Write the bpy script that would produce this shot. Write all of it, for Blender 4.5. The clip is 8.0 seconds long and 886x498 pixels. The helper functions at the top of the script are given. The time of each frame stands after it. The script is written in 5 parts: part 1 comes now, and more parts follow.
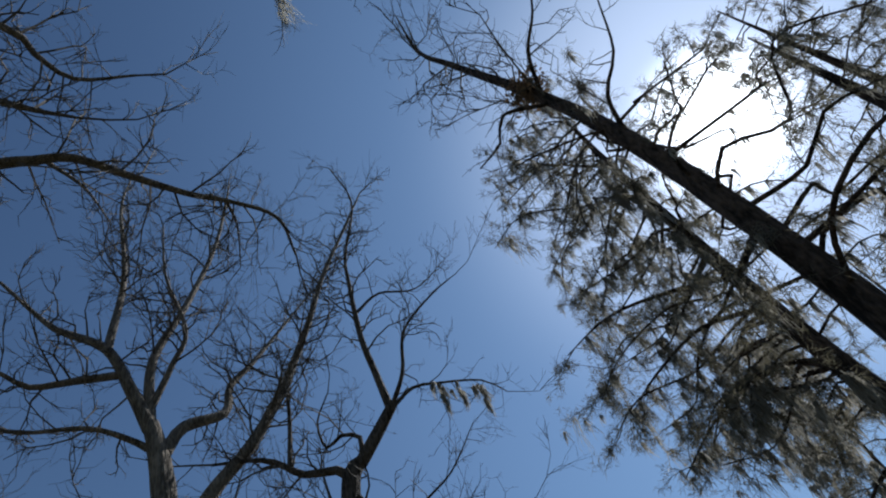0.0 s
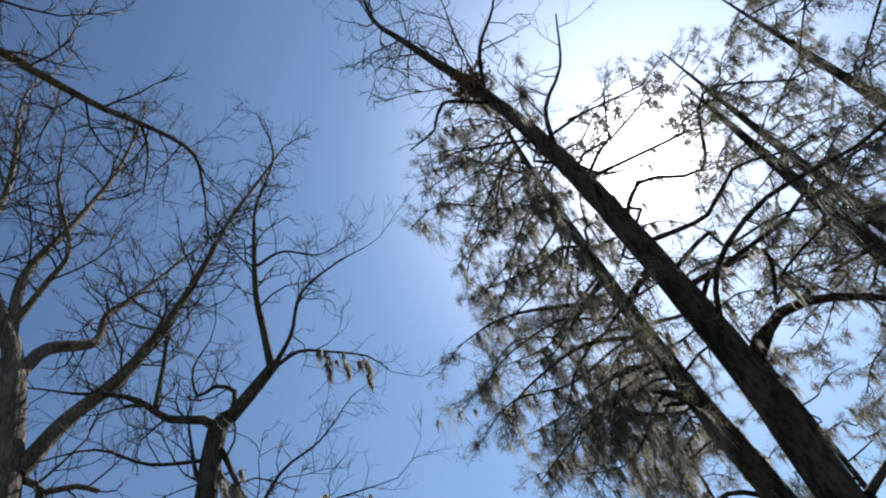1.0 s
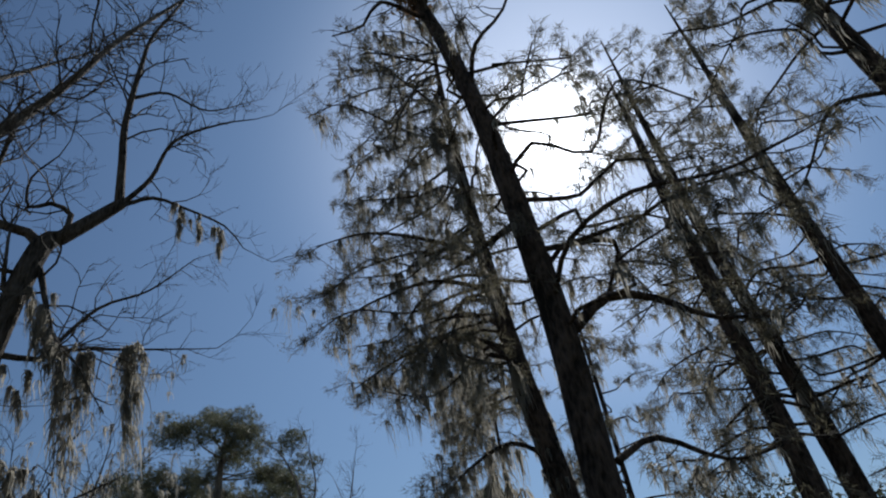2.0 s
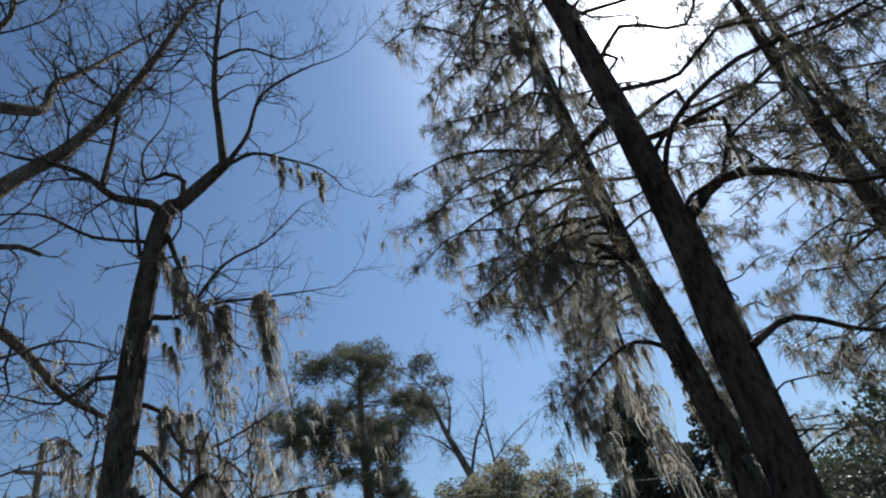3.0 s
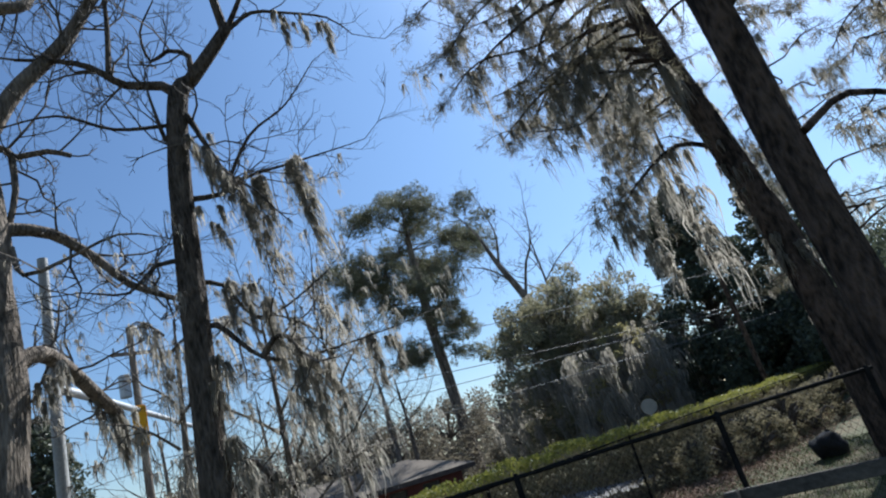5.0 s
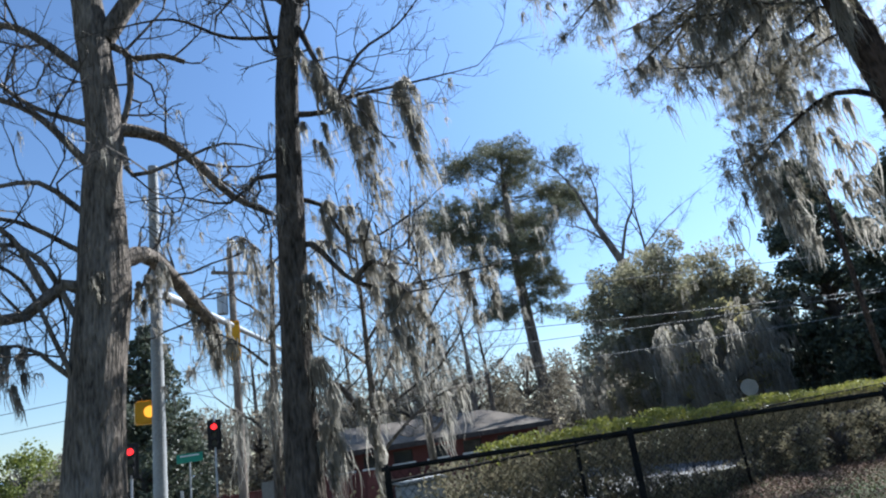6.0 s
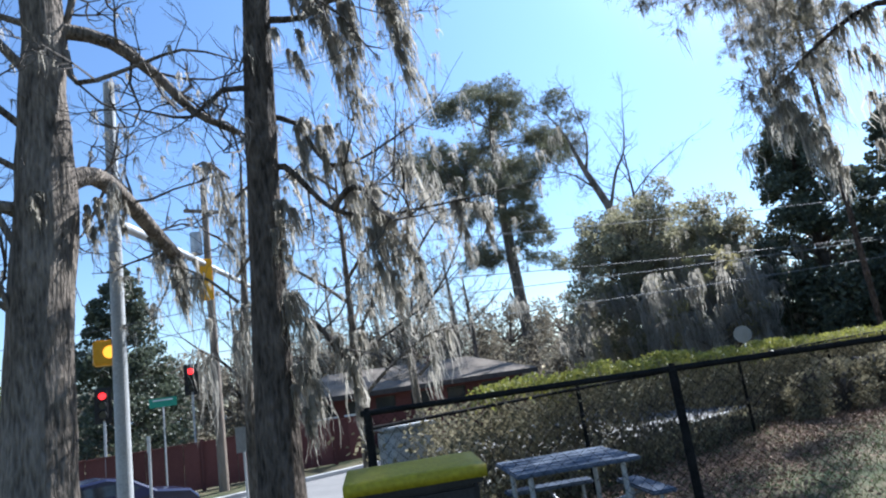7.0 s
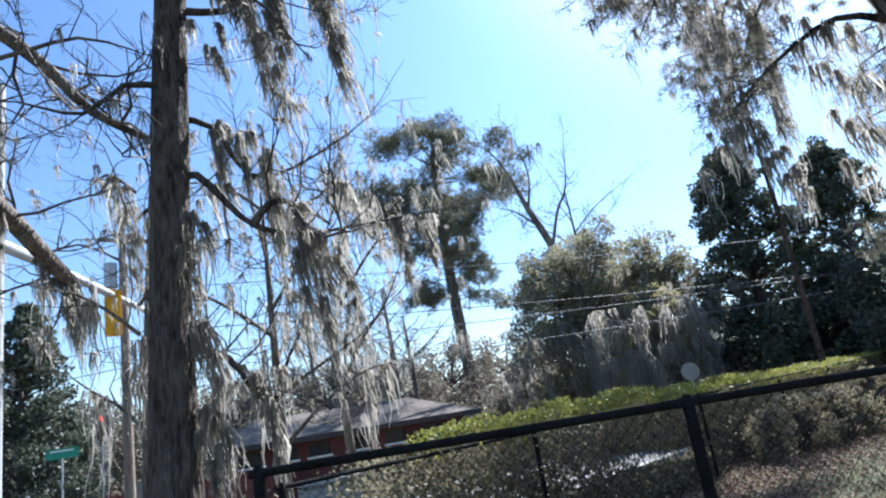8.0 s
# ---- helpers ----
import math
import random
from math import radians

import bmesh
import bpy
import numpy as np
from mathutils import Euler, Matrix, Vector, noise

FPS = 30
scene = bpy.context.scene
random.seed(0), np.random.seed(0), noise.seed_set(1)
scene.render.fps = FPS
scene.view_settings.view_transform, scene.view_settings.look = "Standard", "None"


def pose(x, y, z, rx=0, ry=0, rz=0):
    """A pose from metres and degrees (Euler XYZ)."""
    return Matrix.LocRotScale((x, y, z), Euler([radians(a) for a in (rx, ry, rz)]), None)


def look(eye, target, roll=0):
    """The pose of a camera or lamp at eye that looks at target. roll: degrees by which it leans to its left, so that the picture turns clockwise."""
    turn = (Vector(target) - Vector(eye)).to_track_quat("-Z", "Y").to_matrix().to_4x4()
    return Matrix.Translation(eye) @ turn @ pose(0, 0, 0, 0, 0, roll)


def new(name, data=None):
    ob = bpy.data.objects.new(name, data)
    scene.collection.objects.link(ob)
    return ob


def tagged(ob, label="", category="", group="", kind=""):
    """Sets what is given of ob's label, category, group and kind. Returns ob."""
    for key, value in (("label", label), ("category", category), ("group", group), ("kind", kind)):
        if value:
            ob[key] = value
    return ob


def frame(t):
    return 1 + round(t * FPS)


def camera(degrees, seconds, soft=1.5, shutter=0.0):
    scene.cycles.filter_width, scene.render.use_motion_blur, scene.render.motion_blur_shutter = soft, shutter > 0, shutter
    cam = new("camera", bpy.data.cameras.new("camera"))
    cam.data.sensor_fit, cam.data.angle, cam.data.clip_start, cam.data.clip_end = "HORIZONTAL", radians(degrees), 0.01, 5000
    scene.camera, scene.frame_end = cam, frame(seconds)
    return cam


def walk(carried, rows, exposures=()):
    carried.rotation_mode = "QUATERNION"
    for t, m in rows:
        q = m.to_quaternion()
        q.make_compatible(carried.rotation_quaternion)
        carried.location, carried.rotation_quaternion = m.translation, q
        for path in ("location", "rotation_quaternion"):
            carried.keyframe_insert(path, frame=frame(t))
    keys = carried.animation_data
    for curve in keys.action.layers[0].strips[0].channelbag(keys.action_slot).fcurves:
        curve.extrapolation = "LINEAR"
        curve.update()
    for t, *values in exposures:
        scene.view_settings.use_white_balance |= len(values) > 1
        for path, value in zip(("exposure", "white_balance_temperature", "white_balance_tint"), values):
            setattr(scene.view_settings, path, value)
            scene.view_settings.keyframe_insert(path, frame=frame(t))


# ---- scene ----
cam = camera(69.0, 8.0, soft=2.1)
PATH = [
    (0, (-0.052, 0.883, 2.179), (0.337, 2.097, 3.72), -24.9),
    (0.5, (-0.07, 0.863, 2.14), (0.259, 2.022, 3.736), -17.3),
    (1, (-0.076, 0.837, 2.133), (0.571, 2.073, 3.566), -20.5),
    (1.2, (-0.074, 0.831, 2.13), (0.808, 2.031, 3.465), -17.1),
    (2.3, (0.032, 0.88, 1.777), (1.04, 2.14, 2.959), -8.7),
    (2.5, (0.037, 0.888, 1.79), (1.044, 2.185, 2.932), -11.4),
    (3, (0.058, 0.961, 1.836), (0.826, 2.483, 2.882), -10.9),
    (3.5, (0.057, 0.959, 1.836), (0.7, 2.596, 2.789), -9.1),
    (4, (0.051, 0.946, 1.816), (0.659, 2.603, 2.757), -6.2),
    (4.5, (0.073, 0.996, 1.868), (0.7, 2.68, 2.747), -12.6),
    (5, (0.1, 1.053, 1.921), (0.738, 2.841, 2.548), -17.1),
    (5.2, (0.127, 1.109, 1.908), (0.722, 2.935, 2.464), -18.4),
    (6.3, (0.016, 2.177, 1.823), (0.299, 4.077, 2.379), -6.4),
    (6.5, (0.029, 2.39, 1.805), (0.293, 4.302, 2.332), -6.6),
    (7, (0.107, 2.958, 1.806), (0.492, 4.878, 2.212), -8.4),
    (7.5, (0.236, 3.528, 1.805), (0.748, 5.378, 2.367), -8.1),
    (8, (0.349, 4.075, 1.801), (0.922, 5.925, 2.302), -9.3),
]
EXPOSE = [(0, -0.13, 5800, 9), (0.5, 0.16, 5850, 9), (1.0, 0.48, 6100, 12), (1.2, 0.2, 6100, 12), (2.3, -0.33, 6000, 10), (2.5, -0.3, 6000, 10), (3.0, 0.26, 5950, 10), (3.5, 0.52, 5900, 10), (5.2, 0.8, 5750, 10), (6.3, 1.24, 5560, 11), (8, 1.54, 5520, 13)]
walk(cam, [(t, look(eye, target, roll)) for t, eye, target, roll in PATH], EXPOSE)

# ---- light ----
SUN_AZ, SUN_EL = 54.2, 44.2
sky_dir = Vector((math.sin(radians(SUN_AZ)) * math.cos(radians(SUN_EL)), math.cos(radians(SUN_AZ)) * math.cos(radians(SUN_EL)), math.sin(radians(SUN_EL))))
world = bpy.data.worlds.new("sky")
scene.world = world
world.use_nodes = True
wt = world.node_tree
wt.nodes.clear()
w_out = wt.nodes.new("ShaderNodeOutputWorld")
w_bg = wt.nodes.new("ShaderNodeBackground")
w_sky = wt.nodes.new("ShaderNodeTexSky")
w_sky.sky_type = "NISHITA"
w_sky.sun_disc = False
w_sky.sun_elevation = radians(SUN_EL)
w_sky.sun_rotation = radians(SUN_AZ)
w_sky.air_density, w_sky.dust_density, w_sky.ozone_density = 1.25, 0.2, 4.0
w_bg.inputs["Strength"].default_value = 0.067
wt.links.new(w_sky.outputs[0], w_bg.inputs[0])
# the sun's lens glare and near haze, painted into the sky as three glows
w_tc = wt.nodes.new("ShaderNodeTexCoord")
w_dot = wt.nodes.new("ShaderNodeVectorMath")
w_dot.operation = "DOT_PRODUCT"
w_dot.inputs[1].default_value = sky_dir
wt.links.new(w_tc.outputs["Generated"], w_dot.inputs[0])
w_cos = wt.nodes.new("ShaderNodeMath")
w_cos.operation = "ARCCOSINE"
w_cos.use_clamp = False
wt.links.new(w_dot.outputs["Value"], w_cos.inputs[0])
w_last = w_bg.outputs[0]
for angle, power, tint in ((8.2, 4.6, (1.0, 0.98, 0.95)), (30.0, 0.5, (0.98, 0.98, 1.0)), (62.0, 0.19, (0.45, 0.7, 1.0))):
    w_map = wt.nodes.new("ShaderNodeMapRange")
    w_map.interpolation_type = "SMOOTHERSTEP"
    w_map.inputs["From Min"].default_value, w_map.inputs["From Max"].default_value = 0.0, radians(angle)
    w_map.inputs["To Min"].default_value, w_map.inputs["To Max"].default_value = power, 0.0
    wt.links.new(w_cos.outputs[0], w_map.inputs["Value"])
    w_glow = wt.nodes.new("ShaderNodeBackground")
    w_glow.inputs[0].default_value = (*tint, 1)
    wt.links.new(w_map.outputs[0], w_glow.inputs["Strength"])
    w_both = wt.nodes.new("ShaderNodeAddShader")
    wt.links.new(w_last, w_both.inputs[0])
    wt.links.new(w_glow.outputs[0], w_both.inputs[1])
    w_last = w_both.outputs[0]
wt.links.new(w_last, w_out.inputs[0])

sun_data = bpy.data.lights.new("sun", "SUN")
sun_data.energy, sun_data.angle, sun_data.color = 5.0, radians(0.55), (1.0, 0.95, 0.86)
sun_lamp = new("sun", sun_data)
sun_lamp.matrix_world = look((0, 0, 60), Vector((0, 0, 60)) - sky_dir)


# ---- materials ----
def mat(name, low, high, scale=4.0, fine=40.0, rough=0.85, bump=0.3, metal=0.0, stretch=(1, 1, 1), see=0.0, spec=0.3, per="", dist=0.02, tight=0.28):
    """A surface mottled at two scales between two colours, with relief; see: share of light let through."""
    m = bpy.data.materials.new(name)
    m.use_nodes = True
    nt = m.node_tree
    b = nt.nodes["Principled BSDF"]
    tc = nt.nodes.new("ShaderNodeTexCoord")
    mp = nt.nodes.new("ShaderNodeMapping")
    mp.inputs["Scale"].default_value = stretch
    nt.links.new(tc.outputs["Object"], mp.inputs[0])
    n1 = nt.nodes.new("ShaderNodeTexNoise")
    n1.inputs["Scale"].default_value, n1.inputs["Detail"].default_value = scale, 5
    n2 = nt.nodes.new("ShaderNodeTexNoise")
    n2.inputs["Scale"].default_value, n2.inputs["Detail"].default_value = fine, 4
    for n in (n1, n2):
        nt.links.new(mp.outputs[0], n.inputs["Vector"])
    ad = nt.nodes.new("ShaderNodeMath")
    ad.operation = "ADD"
    nt.links.new(n1.outputs[0], ad.inputs[0])
    nt.links.new(n2.outputs[0], ad.inputs[1])
    rg = nt.nodes.new("ShaderNodeMapRange")
    rg.inputs["From Min"].default_value, rg.inputs["From Max"].default_value = 1 - tight, 1 + tight
    nt.links.new(ad.outputs[0], rg.inputs["Value"])
    fac = rg.outputs[0]
    if per:
        src = nt.nodes.new("ShaderNodeNewGeometry").outputs["Random Per Island"] if per == "island" else nt.nodes.new("ShaderNodeObjectInfo").outputs["Random"]
        mx = nt.nodes.new("ShaderNodeMath")
        mx.operation = "MULTIPLY_ADD"
        mx.inputs[1].default_value, mx.inputs[2].default_value = 0.7, -0.1
        nt.links.new(src, mx.inputs[0])
        m2 = nt.nodes.new("ShaderNodeMath")
        m2.operation = "MULTIPLY_ADD"
        m2.inputs[1].default_value = 0.4
        nt.links.new(fac, m2.inputs[0])
        nt.links.new(mx.outputs[0], m2.inputs[2])
        fac = m2.outputs[0]
    cr = nt.nodes.new("ShaderNodeMix")
    cr.data_type = "RGBA"
    cr.inputs["A"].default_value, cr.inputs["B"].default_value = (*low, 1), (*high, 1)
    nt.links.new(fac, cr.inputs["Factor"])
    nt.links.new(cr.outputs["Result"], b.inputs["Base Color"])
    b.inputs["Roughness"].default_value, b.inputs["Metallic"].default_value = rough, metal
    b.inputs["Specular IOR Level"].default_value = spec
    if bump:
        bp = nt.nodes.new("ShaderNodeBump")
        bp.inputs["Strength"].default_value, bp.inputs["Distance"].default_value = bump, dist
        nt.links.new(ad.outputs[0], bp.inputs["Height"])
        nt.links.new(bp.outputs[0], b.inputs["Normal"])
    if see:
        tr = nt.nodes.new("ShaderNodeBsdfTranslucent")
        nt.links.new(cr.outputs["Result"], tr.inputs[0])
        ms = nt.nodes.new("ShaderNodeMixShader")
        ms.inputs[0].default_value = see
        nt.links.new(b.outputs[0], ms.inputs[1])
        nt.links.new(tr.outputs[0], ms.inputs[2])
        nt.links.new(ms.outputs[0], nt.nodes["Material Output"].inputs[0])
    return m


def lamp_mat(name, colour, strength):
    m = mat(name, colour, colour, rough=0.3, bump=0)
    b = m.node_tree.nodes["Principled BSDF"]
    b.inputs["Emission Color"].default_value, b.inputs["Emission Strength"].default_value = (*colour, 1), strength
    return m


BARK_GREY = mat("bark_grey", (0.065, 0.056, 0.047), (0.32, 0.272, 0.222), 4, 26, bump=1.0, stretch=(1, 1, 0.2), dist=0.12, tight=0.25, spec=0.1)
BARK_GUM = mat("bark_dark_furrowed", (0.032, 0.027, 0.022), (0.18, 0.148, 0.12), 5, 24, bump=1.0, stretch=(1, 1, 0.25), dist=0.14, tight=0.25, spec=0.1)
BARK_TWIG = mat("bark_twig", (0.05, 0.042, 0.036), (0.14, 0.12, 0.10), 2, 20, bump=0.2)
BARK_PINE = mat("bark_pine", (0.022, 0.018, 0.015), (0.125, 0.09, 0.07), 4, 18, bump=1.0, stretch=(1, 1, 0.35), dist=0.12, tight=0.2, spec=0.1)
MOSS = mat("spanish_moss", (0.22, 0.204, 0.17), (0.49, 0.457, 0.388), 3, 30, rough=0.95, bump=0, see=0.72, per="island")
NEEDLES = mat("pine_needles", (0.085, 0.08, 0.052), (0.22, 0.195, 0.135), 1.2, 12, rough=0.5, bump=0, see=0.55, per="island")
# far needles made paler so that the colour stands for distance haze
NEEDLES_FAR = mat("far_pine_needles_hazed", (0.085, 0.10, 0.06), (0.26, 0.25, 0.16), 0.6, 5, rough=0.55, bump=0, see=0.3, per="island")
LEAF_OAK = mat("oak_leaves", (0.15, 0.15, 0.09), (0.42, 0.385, 0.24), 0.4, 4, rough=0.6, bump=0, see=0.5, per="island")
LEAF_OLIVE = mat("olive_oak_leaves", (0.20, 0.185, 0.08), (0.50, 0.44, 0.20), 0.4, 4, rough=0.6, bump=0, see=0.55, per="island")
LEAF_THICKET = mat("thicket_leaves", (0.13, 0.115, 0.085), (0.33, 0.29, 0.215), 0.4, 4, rough=0.8, bump=0, see=0.4, per="island")
# magnolia green, lifted a little in colour to stand for haze
LEAF_DARK = mat("magnolia_leaves", (0.05, 0.062, 0.042), (0.145, 0.165, 0.105), 0.6, 5, rough=0.5, bump=0, see=0.3, per="island", spec=0.35)
LEAF_BODY = mat("hedge_leaves", (0.12, 0.11, 0.065), (0.38, 0.335, 0.215), 1.0, 8, rough=0.85, bump=0, see=0.35, per="island")
LEAF_HEDGE = mat("ivy_leaves", (0.13, 0.15, 0.03), (0.42, 0.40, 0.09), 1.0, 10, rough=0.5, bump=0, see=0.4, per="island")
LEAF_FAR = mat("far_wood_foliage", (0.11, 0.115, 0.085), (0.24, 0.22, 0.17), 0.08, 0.8, rough=0.9, bump=0, see=0.2, per="island")
GRASS = mat("winter_grass", (0.035, 0.06, 0.014), (0.115, 0.135, 0.04), 0.8, 9, rough=0.8, bump=0, see=0.2, per="island")
LEAF_DRY = mat("dry_leaves", (0.12, 0.075, 0.045), (0.36, 0.25, 0.16), 1.0, 10, rough=0.9, bump=0, see=0.2, per="island")
LEAF_YELLOW = mat("yellowgreen_shrub", (0.10, 0.13, 0.03), (0.32, 0.33, 0.08), 0.3, 3, rough=0.6, bump=0, see=0.3, per="island")
GROUND = mat("lawn_and_litter", (0.03, 0.052, 0.014), (0.11, 0.08, 0.045), 0.55, 7, rough=0.95, bump=0.6, dist=0.05)
ROAD = mat("worn_asphalt", (0.13, 0.127, 0.12), (0.215, 0.208, 0.195), 0.6, 60, rough=0.9, bump=0.25)
KERB = mat("concrete_kerb", (0.36, 0.35, 0.33), (0.55, 0.54, 0.51), 1.5, 40, bump=0.3)
BLACK_STEEL = mat("black_coated_steel", (0.007, 0.007, 0.007), (0.022, 0.021, 0.02), 8, 80, rough=0.88, bump=0.2, spec=0.06)
GALV = mat("galvanised_steel", (0.34, 0.35, 0.36), (0.52, 0.53, 0.54), 3, 40, rough=0.5, metal=0.6, bump=0.1)
POLE_GREY = mat("grey_pole", (0.26, 0.27, 0.27), (0.40, 0.41, 0.41), 2, 30, rough=0.6, bump=0.15)
WOOD_POLE = mat("weathered_pole_wood", (0.13, 0.10, 0.08), (0.28, 0.23, 0.18), 3, 30, bump=0.5, stretch=(1, 1, 0.1))
# rail boards: shade is put into the base colour by darkening it
WOOD_GREY = mat("weathered_boards_shaded", (0.04, 0.036, 0.031), (0.11, 0.098, 0.082), 2, 28, bump=0.5, stretch=(0.15, 1, 1))
BRICK_RED = mat("red_brick", (0.07, 0.026, 0.024), (0.14, 0.054, 0.048), 2, 20, rough=0.9, bump=0.3, per="object")
WALL_RED = mat("red_painted_boards", (0.085, 0.032, 0.03), (0.16, 0.062, 0.055), 1.0, 14, rough=0.85, bump=0.3, per="object")
ROOF = mat("grey_shingles", (0.115, 0.10, 0.083), (0.215, 0.188, 0.157), 1.2, 16, rough=1.0, bump=0.5, spec=0.05)
TRIM_DARK = mat("dark_trim", (0.03, 0.025, 0.025), (0.07, 0.06, 0.055), 3, 20, rough=0.7, bump=0.2)
WHITE_PAINT = mat("white_paint", (0.66, 0.66, 0.64), (0.82, 0.82, 0.80), 3, 30, rough=0.6, bump=0.1)
YELLOW_LID = mat("yellow_plastic_lid", (0.22, 0.185, 0.01), (0.40, 0.335, 0.016), 3, 40, rough=0.6, bump=0.15)
BIN_BLACK = mat("black_plastic", (0.012, 0.012, 0.014), (0.035, 0.035, 0.038), 4, 60, rough=0.45, bump=0.15)
SIGNAL_YELLOW = mat("signal_yellow", (0.66, 0.33, 0.01), (0.85, 0.46, 0.02), 4, 40, rough=0.45, bump=0.1)
SIGNAL_BLACK = mat("signal_black", (0.012, 0.012, 0.012), (0.03, 0.03, 0.03), 4, 40, rough=0.5, bump=0.1)
RED_LIGHT = lamp_mat("red_signal_light", (1.0, 0.02, 0.02), 1.3)
AMBER = lamp_mat("amber_signal_light", (1.0, 0.45, 0.03), 0.6)
LENS_OFF = mat("dark_signal_lens", (0.02, 0.03, 0.02), (0.05, 0.05, 0.04), 4, 40, rough=0.2, bump=0)
SIGN_GREEN = mat("green_sign_sheet", (0.02, 0.20, 0.13), (0.04, 0.28, 0.19), 3, 30, rough=0.4, bump=0)
SIGN_WHITE = mat("white_sign_sheet", (0.55, 0.58, 0.58), (0.72, 0.74, 0.74), 3, 30, rough=0.4, bump=0)
SIGN_BACK = mat("grey_sign_back", (0.17, 0.18, 0.19), (0.25, 0.26, 0.27), 3, 30, rough=0.4, metal=0.4, bump=0)
TABLE_BLUE = mat("bluegrey_table_coat", (0.05, 0.068, 0.10), (0.12, 0.145, 0.19), 3, 30, rough=0.8, bump=0.2, spec=0.15)
CAR_NAVY = mat("navy_car_paint", (0.012, 0.014, 0.035), (0.022, 0.024, 0.055), 2, 90, rough=0.15, bump=0, spec=0.6)
CAR_GLASS = mat("dark_car_glass", (0.02, 0.025, 0.03), (0.04, 0.045, 0.05), 2, 30, rough=0.05, bump=0, spec=0.7)
RUBBER = mat("tyre_rubber", (0.012, 0.012, 0.012), (0.03, 0.03, 0.03), 5, 60, bump=0.2)
RIM = mat("alloy_rim", (0.4, 0.4, 0.41), (0.6, 0.6, 0.6), 4, 50, rough=0.3, metal=0.8, bump=0)
WIRE = mat("cable_sheath", (0.03, 0.03, 0.03), (0.10, 0.10, 0.10), 3, 30, rough=0.6, bump=0)
# lit copy of the cable colour: sunlight is put in as a paler tone
WIRE_LIT = mat("sunlit_cable", (0.13, 0.13, 0.13), (0.20, 0.20, 0.20), 3, 30, rough=0.7, metal=0.0, bump=0)
# distance haze is put into the ridge's base colour
HILL = mat("hill_blue_for_haze", (0.16, 0.23, 0.32), (0.22, 0.29, 0.38), 0.01, 0.1, rough=1.0, bump=0)
LEAF_MULCH = mat("oak_litter", (0.12, 0.075, 0.052), (0.36, 0.245, 0.175), 1.0, 10, rough=0.95, bump=0, per="island")
SOOT = mat("dark_plastic_bag", (0.008, 0.008, 0.009), (0.02, 0.02, 0.022), 4, 30, rough=0.75, bump=0.4)


